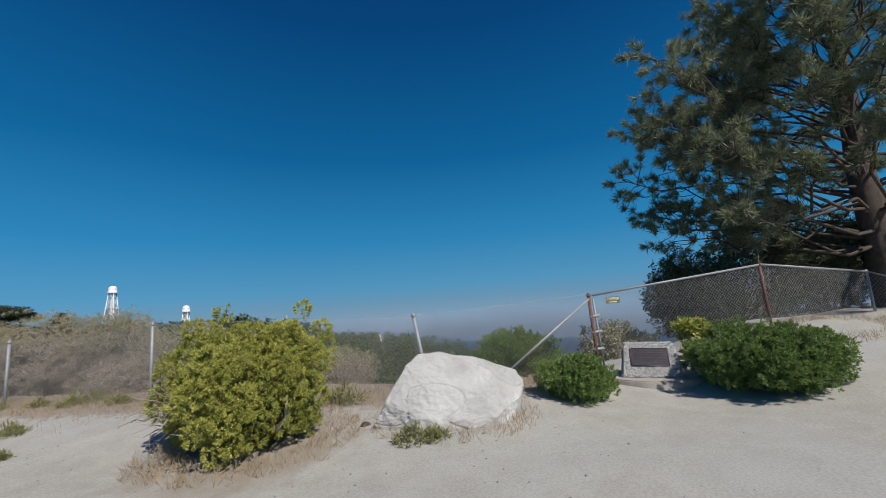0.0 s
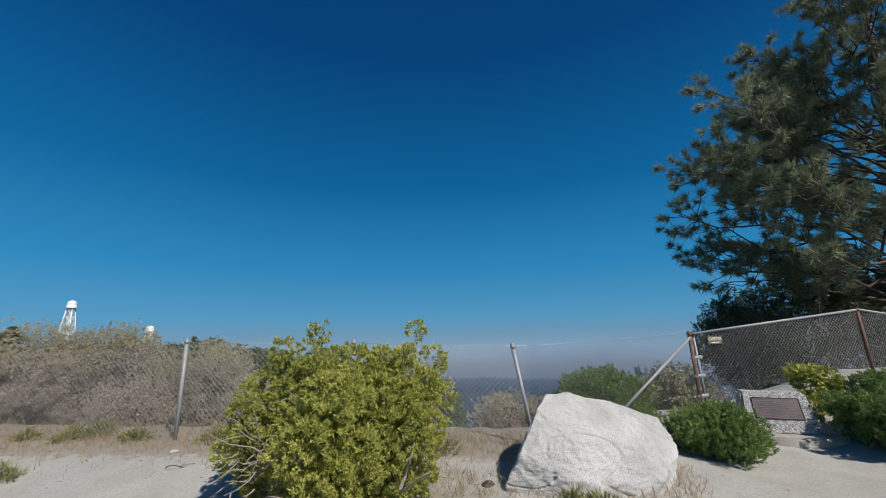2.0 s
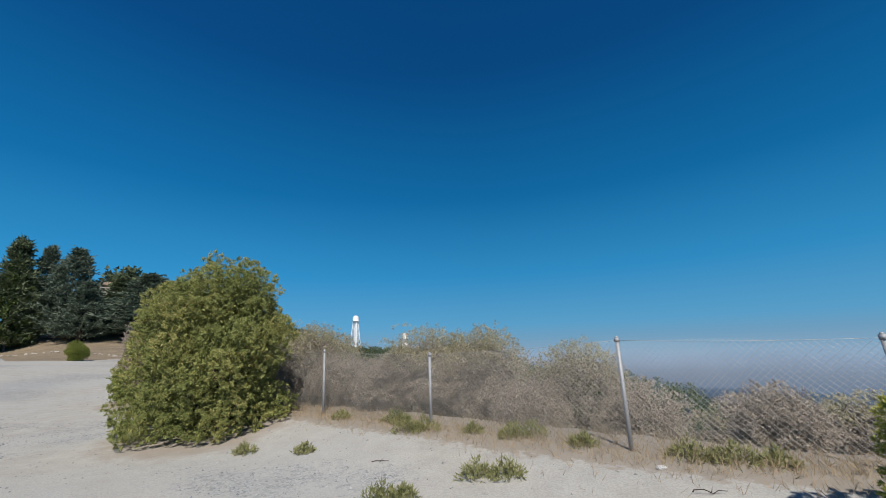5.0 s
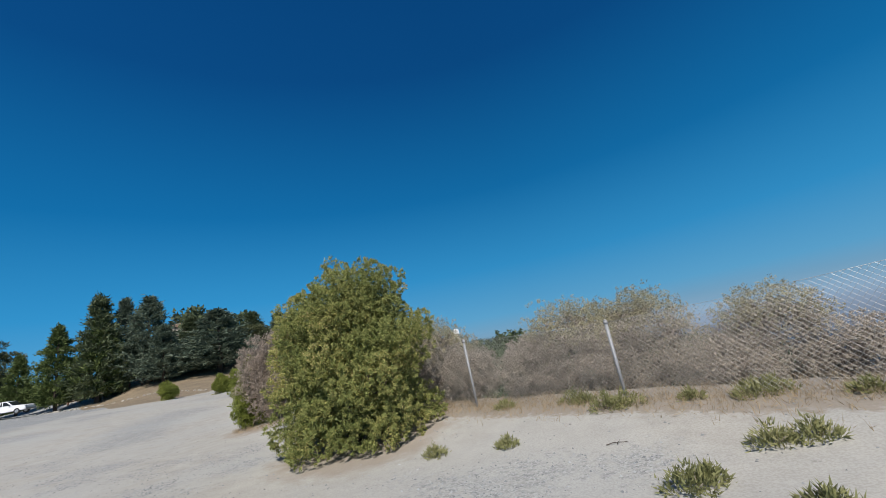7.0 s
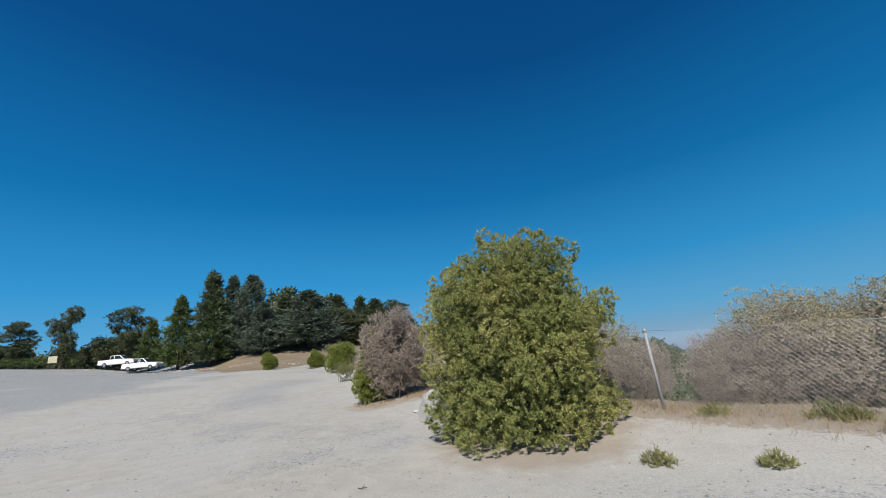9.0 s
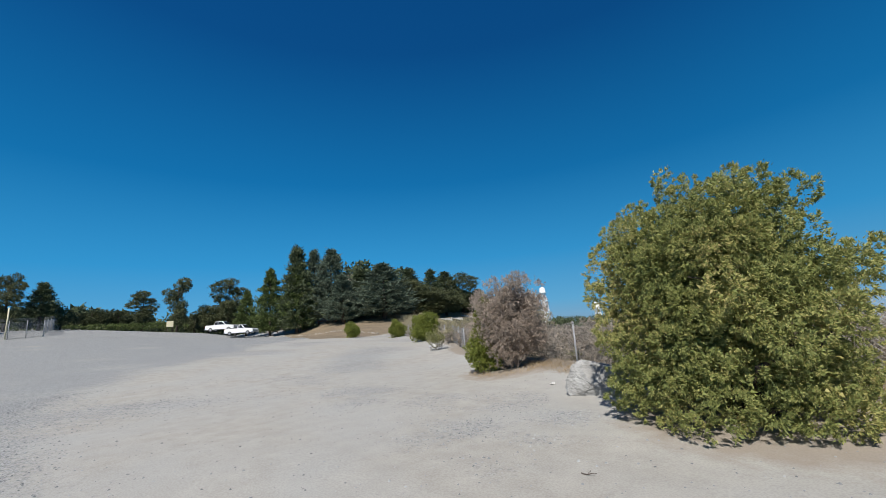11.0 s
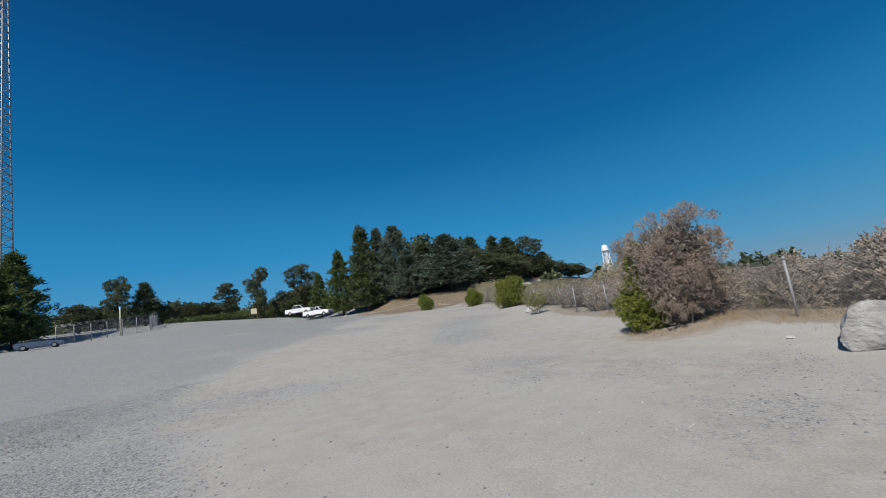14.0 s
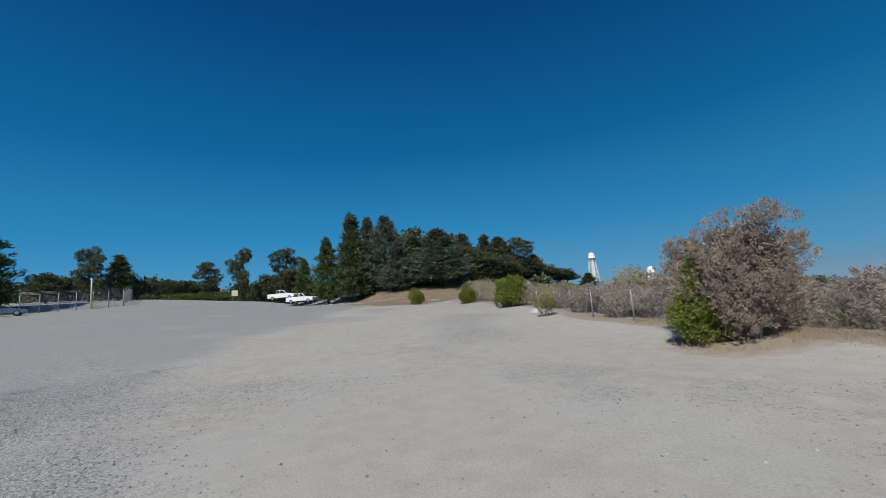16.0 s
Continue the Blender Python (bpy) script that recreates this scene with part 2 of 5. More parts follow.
def pebble_dash():
    m, n, l, b = material("pebble_dash", 0.85)
    geo = n.new("ShaderNodeNewGeometry")
    cell = n.new("ShaderNodeTexVoronoi")
    cell.inputs["Scale"].default_value = 70
    l.new(geo.outputs["Position"], cell.inputs["Vector"])
    tone = n.new("ShaderNodeSeparateXYZ")
    l.new(cell.outputs["Color"], tone.inputs[0])
    r = ramp(n, [(0.0, (0.14, 0.14, 0.145)), (0.3, (0.33, 0.325, 0.315)), (0.65, (0.48, 0.47, 0.455)), (1.0, (0.66, 0.65, 0.635))])
    l.new(tone.outputs["X"], r.inputs[0])
    gap = ramp(n, [(0.45, (1, 1, 1)), (0.8, (0.55, 0.54, 0.52))])
    l.new(cell.outputs["Distance"], gap.inputs[0])
    l.new(mix(n, l, 1.0, r.outputs[0], gap.outputs[0], "MULTIPLY"), b.inputs["Base Color"])
    inv = n.new("ShaderNodeMath")
    inv.operation = "SUBTRACT"
    inv.inputs[0].default_value = 1.0
    l.new(cell.outputs["Distance"], inv.inputs[1])
    bump(n, l, b, inv.outputs[0], 0.6, 0.012)
    return m


M_PEBBLE = pebble_dash()
M_BRONZE = grained("dark_bronze", (0.085, 0.07, 0.072), (0.16, 0.13, 0.13), 9, 0.45, 0.7, 0.1, 0.002)
M_LETTER = grained("worn_bronze", (0.12, 0.10, 0.10), (0.19, 0.165, 0.16), 20, 0.45, 0.7, 0.1, 0.001)
M_SIGN = grained("olive_sign_paint", (0.12, 0.12, 0.05), (0.2, 0.2, 0.09), 12, 0.6)
M_WHITE = grained("white_paint", (0.72, 0.72, 0.71), (0.84, 0.84, 0.83), 1.5, 0.45, 0, 0.05, 0.002)
M_CARWHITE = grained("white_car_paint", (0.74, 0.75, 0.76), (0.82, 0.83, 0.84), 0.8, 0.22, 0, 0.0)
M_CARBLUE = grained("silver_blue_car_paint", (0.12, 0.155, 0.21), (0.17, 0.21, 0.28), 0.8, 0.3, 0.4, 0.0)
M_TYRE = grained("tyre_rubber", (0.015, 0.015, 0.015), (0.035, 0.035, 0.035), 9, 0.85)
M_RIM = grained("wheel_alloy", (0.4, 0.4, 0.41), (0.6, 0.6, 0.61), 9, 0.35, 0.8, 0.0)
M_GLASS = grained("dark_window_glass", (0.015, 0.018, 0.02), (0.03, 0.034, 0.038), 2, 0.06, 0, 0.0)
M_LAMP = grained("red_lamp", (0.3, 0.02, 0.02), (0.4, 0.03, 0.03), 4, 0.3)
M_STEELRED = grained("mast_red_paint", (0.4, 0.12, 0.09), (0.5, 0.17, 0.12), 2, 0.6)
M_ROOF = grained("tan_roof", (0.36, 0.24, 0.17), (0.48, 0.34, 0.25), 1, 0.9)
M_STONEWALL = grained("pale_stone", (0.26, 0.235, 0.2), (0.42, 0.385, 0.335), 1.5, 0.9)
M_WOODRAIL = grained("red_brown_wood", (0.13, 0.06, 0.04), (0.24, 0.12, 0.08), 3, 0.85)
M_YELLOW = grained("pale_yellow_paint", (0.6, 0.55, 0.36), (0.7, 0.65, 0.45), 3, 0.6)

# ---- helpers for meshes ----
def smooth(a, b, v):
    v = min(1, max(0, (v - a) / (b - a)))
    return v * v * (3 - 2 * v)


FENCE = [(0.78, 6.3), (-1.6, 7.2), (-4.13, 7.8), (-7.25, 8.87), (-10.15, 9.83), (-13.2, 10.9), (-16.35, 12.15), (-19.7, 14.2), (-23.0, 16.4),
         (-25.5, 17.9), (-28.1, 20.4), (-30.6, 22.6), (-33.4, 24.6), (-37.9, 27.2), (-42.2, 29.6)]
LINE = [(60, 20), (30, 12), (11.3, 7.2), (7.95, 6.75), (4.08, 6.84)] + FENCE + [(-52, 35.6), (-60, 41), (-70, 60), (-78, 95), (-95, 125), (-140, 150), (-400, 170), (-3000, 200)]


def beyond(x, y):
    """Metres beyond the fence line, to its north."""
    best, sign = 1e9, -1
    for (ax, ay), (bx, by) in zip(LINE, LINE[1:]):
        dx, dy = bx - ax, by - ay
        t = max(0, min(1, ((x - ax) * dx + (y - ay) * dy) / (dx * dx + dy * dy)))
        ex, ey = x - ax - t * dx, y - ay - t * dy
        d = ex * ex + ey * ey
        if d < best:
            best, sign = d, (1 if dx * ey - dy * ex < 0 else -1)
    return sign * math.sqrt(best)


def height(x, y):
    s = beyond(x, y)
    z = 0.24 * smooth(-2.6, 0, s) * (1 - 0.4 * smooth(-3, 3, x))
    z += 0.62 * smooth(4.2, 9, x) * smooth(0, 7, y)
    z += 0.038 * min(115, max(0, -x - 25)) * (1 + 0.75 * smooth(36, 0, y)) * (1 - 0.75 * smooth(30, 70, y) * smooth(80, 40, -x))
    z += 0.9 * smooth(92, 99, -x) * smooth(36, 24, y)
    # wooded hill to the north-west, with a bank at its foot
    r = math.hypot((x + 103) / 26, (y - 70) / 32)
    z += 8.5 * math.exp(-r * r * 1.3) * smooth(34, 50, y) + 0.8 * smooth(0, 8, y - 36 - (x + 84) * -0.3) * smooth(108, 98, -x) * smooth(62, 72, -x)
    if s > 0:
        east = smooth(-45, 0, x)
        drop = (0.12 + 0.30 * east) * max(0, s - 1.0) * (1 - 0.5 * smooth(0, 60, s))
        far = math.hypot(x, y)
        ne = smooth(0.06, 0.3, (x + 3) / max(y, 1.0))
        z -= min(drop + 0.22 * ne * max(0, s - 4), 16 + 60 * smooth(120, 900, far) + 280 * ne)
        z -= 480 * smooth(350, 3000, far)
        away = smooth(0.36, 0.06, -x / max(y, 1.0)) * smooth(0, 12, y)
        z -= min(60, 0.05 * max(0, far - 80)) * smooth(0.85, 0.42, -x / max(y, 1.0)) * smooth(0, 12, y)
        z -= (min(24, 0.07 * max(0, s - 9)) + min(300, 0.09 * max(0, far - 225))) * away
        z += 9 * noise.noise((x * 0.011, y * 0.011, 0)) * smooth(40, 150, s)
    z += 0.05 * noise.noise((x * 0.35, y * 0.35, 3)) + 0.02 * noise.noise((x * 1.3, y * 1.3, 7))
    return z


GRAVEL_SPOTS = [(-15.4, 6.25, 1.2), (-19.6, 7.3, 1.1), (-18.0, 7.7, 1.0), (-21.0, 8.1, 1.4), (-14.6, 7.9, 1.0), (-7.8, 6.5, 0.9), (-16.2, 8.6, 0.9), (-9.2, 6.3, 0.8), (-26.0, 9.0, 1.2), (-4.5, 3.6, 0.8)]


def gravel_amount(x, y):
    """How thickly grey gravel covers the sand, 0 to 1."""
    edge = 1.2 + 0.3 * max(0, -x - 24) + 0.45 * max(0, -x - 31) - 0.4 * max(0, x + 17.5)
    wave = 1.1 * noise.noise((x * 0.23, y * 0.23, 5)) + 0.5 * noise.noise((x * 0.9, y * 0.9, 1))
    g = smooth(-1.6, 1.8, edge - y + wave) * (0.62 + 0.5 * noise.noise((x * 0.3, y * 0.3, 9)))
    g = max(g, 0.34 * smooth(21, 27, -x) * smooth(-0.15, 0.35, noise.noise((x * 0.16, y * 0.16, 12))))
    for cx, cy, r in GRAVEL_SPOTS:
        g = max(g, 0.31 * smooth(1.4, 0.0, math.hypot((x - cx) * 0.8, y - cy) / r + 0.9 * noise.noise((x * 1.1, y * 1.1, 4))))
    return min(1, max(0, g))


def thing(name, loc, label, category, group="", kind="", rz=0.0):
    ob = new(name)
    ob.matrix_basis = pose(*loc, 0, 0, rz)
    return tagged(ob, label, category, group, kind)


def part(name, data, mat, parent, label="", shade=False):
    """Links a bmesh or a mesh as one part of parent."""
    if isinstance(data, bmesh.types.BMesh):
        me = bpy.data.meshes.new(name)
        data.to_mesh(me)
        data.free()
    else:
        me = data
    if mat is not None and not me.materials:
        me.materials.append(mat)
    if shade:
        me.shade_smooth()
    ob = new(name, me)
    ob.parent = parent
    return tagged(ob, label) if label else ob


def quad_mesh(name, v):
    """A mesh of loose faces; v has the shape (n, corners, 3)."""
    n, m = v.shape[:2]
    me = bpy.data.meshes.new(name)
    me.vertices.add(n * m)
    me.vertices.foreach_set("co", v.reshape(-1).astype(np.float32))
    me.loops.add(n * m)
    me.loops.foreach_set("vertex_index", np.arange(n * m, dtype=np.int32))
    me.polygons.add(n)
    me.polygons.foreach_set("loop_start", np.arange(0, n * m, m, dtype=np.int32))
    me.update(calc_edges=True)
    return me


def unit(a):
    return a / np.maximum(np.linalg.norm(a, axis=-1, keepdims=True), 1e-9)


def leaves(centers, dirs, k, length, width, spread, rng, offset=0.0, spray=0.0):
    """k pointed leaves at each centre, fanned about its direction."""
    n = len(centers)
    c = np.repeat(centers, k, 0)
    d = unit(np.repeat(dirs, k, 0) + spread * rng.normal(size=(n * k, 3)))
    side = unit(np.cross(d, rng.normal(size=(n * k, 3))))
    ln = (length * rng.uniform(0.6, 1.25, (n * k, 1)))
    b = c + offset * rng.normal(size=(n * k, 3))
    if spray:
        along = rng.uniform(0, 1, (n * k, 1))
        reach = np.repeat(spray * rng.uniform(0.5, 1.3, (n, 1)), k, 0)
        b = c + np.repeat(unit(dirs), k, 0) * along * reach + (1.25 - along) * offset * rng.normal(size=(n * k, 3))
    w = width * rng.uniform(0.7, 1.2, (n * k, 1))
    mid = b + d * ln * 0.15
    return np.stack([mid + side * w * 0.55, b + d * ln, mid - side * w * 0.55], 1)


def lobe_points(lobes, n, rng, shell=0.72, low=0.0):
    """Points and outward directions in the outer shell of many ellipsoids; lobes: rows of centre and radii."""
    L = np.array(lobes, float)
    area = (L[:, 3] * L[:, 4] * L[:, 5]) ** (2 / 3)
    pick = rng.choice(len(L), n, p=area / area.sum())
    u = unit(rng.normal(size=(n, 3)))
    r = rng.uniform(shell, 1.0, (n, 1))
    p = L[pick, :3] + u * r * L[pick, 3:]
    keep = p[:, 2] > low
    for row in L:
        q = np.linalg.norm((p - row[:3]) / row[3:], axis=1)
        keep &= (q > 0.62) | (rng.uniform(size=n) < 0.12)
    return p[keep], unit(u / L[pick, 3:])[keep]


def lobed(rx, ry, rz, cz, m, size, rng, low=0.12, core=0.72, stretch=1.0):
    """A core ellipsoid with m knobs on it, for an uneven crown."""
    out = [(0, 0, cz, rx * core, ry * core, rz * core)]
    while len(out) <= m:
        u = unit(rng.normal(size=3))
        p = u * (rx, ry, rz) * rng.uniform(0.62, 0.86) + (0, 0, cz)
        if p[2] < low:
            continue
        s = size * rng.uniform(0.65, 1.3) * (rx + ry) / 2
        out.append((*p, s, s, s * stretch))
    return out


def clumped(lobes, n, size, rng, gap=1.25, low=0.08):
    """Tufts of foliage set apart over the outside of a lobed crown, with the crown's core behind them."""
    p, _ = lobe_points(lobes, n * 14, rng, 0.93, low)
    keep = np.zeros((0, 3))
    out = [lobes[0]]
    for q in p:
        if len(out) > n:
            break
        if len(keep) and np.min(np.sum((keep - q) ** 2, 1)) < (gap * size) ** 2:
            continue
        keep = np.vstack([keep, q])
        r = size * rng.uniform(0.7, 1.3)
        out.append((*q, r * 1.05, r * 1.05, r))
    return out


def tube_data(points, r0, r1, sides=6):
    """Vertices and faces of a tapered tube along the points."""
    p = [Vector(q) for q in points]
    vs, fs = [], []
    for i, q in enumerate(p):
        d = (p[min(i + 1, len(p) - 1)] - p[max(i - 1, 0)]).normalized()
        a = d.orthogonal().normalized() if i == 0 else (a - d * a.dot(d)).normalized()
        b = d.cross(a)
        r = r0 + (r1 - r0) * i / (len(p) - 1)
        for k in range(sides):
            t = 2 * math.pi * k / sides
            vs.append(q + (a * math.cos(t) + b * math.sin(t)) * r)
        if i:
            o = (i - 1) * sides
            fs += [(o + k, o + (k + 1) % sides, o + sides + (k + 1) % sides, o + sides + k) for k in range(sides)]
    fs.append(tuple(range(sides - 1, -1, -1)))
    fs.append(tuple(range(len(vs) - sides, len(vs))))
    return vs, fs


def tubes(name, runs, sides=6):
    """One mesh of several tapered tubes; runs: (points, r0, r1)."""
    vs, fs = [], []
    for pts, r0, r1 in runs:
        v, f = tube_data(pts, r0, r1, sides)
        o = len(vs)
        vs += v
        fs += [tuple(i + o for i in q) for q in f]
    me = bpy.data.meshes.new(name)
    me.from_pydata(vs, [], fs)
    me.shade_smooth()
    return me


def bent(a, b, rng, wobble=0.12, n=5):
    """A crooked run of points from a to b."""
    a, b = np.array(a, float), np.array(b, float)
    size = np.linalg.norm(b - a)
    return [tuple(a + (b - a) * i / (n - 1) + (rng.normal(size=3) * wobble * size * (0 < i < n - 1))) for i in range(n)]


def box(bm, size, at=(0, 0, 0), bevel=0.0, rot=None):
    g = bmesh.ops.create_cube(bm, size=1.0)
    m = Matrix.Translation(at) @ (rot or Matrix()) @ Matrix.Diagonal((*size, 1))
    bmesh.ops.transform(bm, matrix=m, verts=g["verts"])
    if bevel:
        e = list({e for v in g["verts"] for e in v.link_edges})
        bmesh.ops.bevel(bm, geom=e, offset=bevel, segments=2, profile=0.5, affect="EDGES")
    return bm


# ---- ground ----
def build_ground():
    cx, cy = -8.0, 5.0
    radii = [0.0]
    r = 0.4
    while r < 4300:
        radii.append(r)
        r += max(0.4, r * 0.03)
    radii.append(4400)
    n = 220
    vs, fs, ms = [(cx, cy, height(cx, cy))], [], []
    for r in radii[1:]:
        for k in range(n):
            t = 2 * math.pi * k / n
            x, y = cx + r * math.cos(t), cy + r * math.sin(t)
            vs.append((x, y, height(x, y)))
    for i in range(len(radii) - 1):
        for k in range(n):
            j = (k + 1) % n
            if i == 0:
                f = (0, 1 + k, 1 + j)
            else:
                o, q = 1 + (i - 1) * n, 1 + i * n
                f = (o + k, q + k, q + j, o + j)
            x = sum(vs[a][0] for a in f) / len(f)
            y = sum(vs[a][1] for a in f) / len(f)
            fs.append(f)
            bank = -112 < x < -60 and 34.5 + (x + 84) * -0.3 < y < 80 and beyond(x, y) < 0
            ms.append(1 if beyond(x, y) > 1.2 or math.hypot(x, y) > 170 else (2 if bank else 0))
    me = bpy.data.meshes.new("ground")
    me.from_pydata(vs, [], fs)
    for mm in (M_GROUND, M_SCRUB, M_BANK):
        me.materials.append(mm)
    me.polygons.foreach_set("material_index", ms)
    att = me.attributes.new("gravel", "FLOAT", "POINT")
    att.data.foreach_set("value", [gravel_amount(v[0], v[1]) if abs(v[0]) < 130 and abs(v[1]) < 80 else 0.5 for v in vs])
    dry = me.attributes.new("litter", "FLOAT", "POINT")
    dry.data.foreach_set("value", [smooth(-0.95, -0.1, beyond(v[0], v[1])) * smooth(4.5, 2.5, v[0]) if -60 < v[0] < 5 and 3 < v[1] < 45 else 0.0 for v in vs])
    me.shade_smooth()
    return tagged(new("ground", me), "pale sandy gravel lot falling away to scrubby slopes", "ground", kind="structure")


build_ground()


def build_haze():
    """A plain glowing ring far beyond the slopes, painted as hazy distance."""
    m = bpy.data.materials.new("painted_haze")
    m.use_nodes = True
    n, l = m.node_tree.nodes, m.node_tree.links
    n.remove(n["Principled BSDF"])
    geo = n.new("ShaderNodeNewGeometry")
    sep = n.new("ShaderNodeSeparateXYZ")
    l.new(geo.outputs["Position"], sep.inputs[0])
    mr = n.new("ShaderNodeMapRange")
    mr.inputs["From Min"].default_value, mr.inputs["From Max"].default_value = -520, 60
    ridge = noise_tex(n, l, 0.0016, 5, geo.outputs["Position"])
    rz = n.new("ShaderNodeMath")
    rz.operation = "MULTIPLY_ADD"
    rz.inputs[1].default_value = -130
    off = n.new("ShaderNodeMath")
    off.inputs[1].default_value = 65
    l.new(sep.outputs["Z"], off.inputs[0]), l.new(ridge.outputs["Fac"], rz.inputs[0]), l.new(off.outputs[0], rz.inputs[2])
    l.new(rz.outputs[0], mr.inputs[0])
    # valley haze and a dark ridge painted by height, given off as emission
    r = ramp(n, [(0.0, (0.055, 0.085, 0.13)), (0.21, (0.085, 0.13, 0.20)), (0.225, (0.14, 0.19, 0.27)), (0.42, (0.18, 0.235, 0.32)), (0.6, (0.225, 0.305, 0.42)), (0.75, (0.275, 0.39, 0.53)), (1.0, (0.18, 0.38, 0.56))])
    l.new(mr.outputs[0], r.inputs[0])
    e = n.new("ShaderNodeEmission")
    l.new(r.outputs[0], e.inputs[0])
    tr = n.new("ShaderNodeBsdfTransparent")
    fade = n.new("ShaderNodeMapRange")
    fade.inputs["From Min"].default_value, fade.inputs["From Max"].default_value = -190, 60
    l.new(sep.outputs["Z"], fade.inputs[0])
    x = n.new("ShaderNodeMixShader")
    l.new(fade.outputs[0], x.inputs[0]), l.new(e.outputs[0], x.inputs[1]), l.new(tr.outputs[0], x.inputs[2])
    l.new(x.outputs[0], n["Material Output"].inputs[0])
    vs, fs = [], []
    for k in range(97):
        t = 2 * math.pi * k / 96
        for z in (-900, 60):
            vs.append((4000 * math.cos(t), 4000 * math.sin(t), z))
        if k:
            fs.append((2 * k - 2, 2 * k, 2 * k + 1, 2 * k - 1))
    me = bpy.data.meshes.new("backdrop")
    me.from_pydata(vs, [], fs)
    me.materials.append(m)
    tagged(new("backdrop", me), "glowing ring painted as hazy blue-grey distance over the valley", "backdrop", kind="structure")


build_haze()


# ---- fence and gate ----
def chain_link(a, b, ha, hb, pitch=0.075, r=0.0016):
    """Diagonal wires between two posts; a, b are feet, ha, hb the mesh's heights there."""
    a, b = Vector(a), Vector(b)
    length = math.hypot(b.x - a.x, b.y - a.y)
    flat = Vector((b.x - a.x, b.y - a.y, 0)).normalized()
    nrm = Vector((-flat.y, flat.x, 0))
    hgt = (ha + hb) / 2

    def spot(u, v):
        f = u / length
        z = a.z + (b.z - a.z) * f + v / hgt * (ha + (hb - ha) * f)
        z += 0.02 * math.sin(u * 2.1 + a.x) * v / hgt
        return Vector((a.x, a.y, 0)) + flat * u + Vector((0, 0, z + 0.02)) + nrm * 0.02 * math.sin(u * 1.7 + v * 2)

    vs, fs = [], []
    for sgn in (1, -1):
        u0 = -hgt
        while u0 < length + hgt:
            # line u = u0 + sgn * v
            lo, hi = (max(0, -u0), min(hgt, length - u0)) if sgn == 1 else (max(0, u0 - length), min(hgt, u0))
            if hi - lo > 0.03:
                steps = 3
                for i in range(steps):
                    v0, v1 = lo + (hi - lo) * i / steps, lo + (hi - lo) * (i + 1) / steps
                    p, q = spot(u0 + sgn * v0, v0), spot(u0 + sgn * v1, v1)
                    if sgn == 1:
                        p, q = p + nrm * 0.003, q + nrm * 0.003
                    d = (q - p).normalized()
                    s1 = d.cross(nrm).normalized() * r
                    s2 = nrm * r
                    o = len(vs)
                    for e in (p, q):
                        vs += [e + s1, e - s1 * 0.5 + s2 * 0.87, e - s1 * 0.5 - s2 * 0.87]
                    fs += [(o, o + 1, o + 4, o + 3), (o + 1, o + 2, o + 5, o + 4), (o + 2, o, o + 3, o + 5)]
            u0 += pitch
    me = bpy.data.meshes.new("chain_link")
    me.from_pydata(vs, [], fs)
    return me


def post_mesh(h, r=0.027, sides=10, cap=True):
    runs = [([(0, 0, -0.15), (0, 0, h)], r, r)]
    if cap:
        runs += [([(0, 0, h - 0.05), (0, 0, h + 0.005)], r * 1.25, r * 1.25), ([(0, 0, h), (0, 0, h + 0.03)], r * 1.1, r * 0.4)]
    return tubes("post", runs, sides)


def build_fence():
    rng = np.random.default_rng(3)
    fence = thing("chain_link_fence", (0, 0, 0), "weathered galvanised chain-link fence along the edge of the lot", "fence")
    tops = [1.32, 1.35, 1.40, 1.25, 1.37, 1.32, 1.27, 1.28, 1.25, 1.25, 1.25, 1.25, 1.25, 1.25, 1.25]
    leans = [(-9, 0), (-2, 1), (0, -1), (0, 1), (-2, -1), (3, 1), (1, 4), (-1, 0), (0, 0), (1, 0), (-1, 1), (0, 0), (1, 0), (0, 0), (0, 0)]
    for (x, y), h, (lx, ly) in zip(FENCE, tops, leans):
        p = part("post", post_mesh(h), M_GALV, fence)
        p.matrix_basis = pose(x, y, height(x, y), lx * 0.4, lx, 0)
    ends = [(4.08, 6.84, height(4.08, 6.84), 1.43)] + [(x, y, height(x, y), h - 0.06) for (x, y), h in zip(FENCE, tops)]
    for (ax, ay, az, ah), (bx, by, bz, bh) in zip(ends, ends[1:]):
        part("wire_mesh", chain_link((ax, ay, az), (bx, by, bz), ah, bh, 0.075 if ax > -20 else 0.12), M_WIRE, fence)
        run = [Vector((ax, ay, az + ah)).lerp(Vector((bx, by, bz + bh)), i / 6) for i in range(7)]
        run = [p + Vector((0, 0, 0.03 - 0.02 * math.sin(i / 6 * math.pi))) for i, p in enumerate(run)]
        part("tension_wire", tubes("tension_wire", [(run, 0.003, 0.003)], 4), M_WIRE, fence)
    brace = tubes("brace", [([(4.03, 6.83, height(4.03, 6.83) + 1.36), (2.05, 6.5, height(2.05, 6.5) + 0.12)], 0.022, 0.022)], 8)
    part("brace", brace, M_GALV, fence)
    for (ax, ay), (bx, by) in (((-42.2, 29.6), (-47.0, 32.6)), ((-47.0, 32.6), (-52.0, 35.6))):
        part("wire_mesh", chain_link((ax, ay, height(ax, ay)), (bx, by, height(bx, by)), 1.2, 1.2, 0.14), M_WIRE, fence)
        p = part("post", post_mesh(1.25), M_GALV, fence)
        p.matrix_basis = pose(bx, by, height(bx, by))
    for (ax, ay), (bx, by) in (((-52.0, 35.5), (-53.9, 36.4)), ((-37.9, 27.1), (-39.6, 28.0))):
        part("brace", tubes("brace", [([(ax, ay, height(ax, ay) + 1.15), (bx, by, height(bx, by) + 0.05)], 0.025, 0.025)], 6), M_GALV, fence)
    return fence


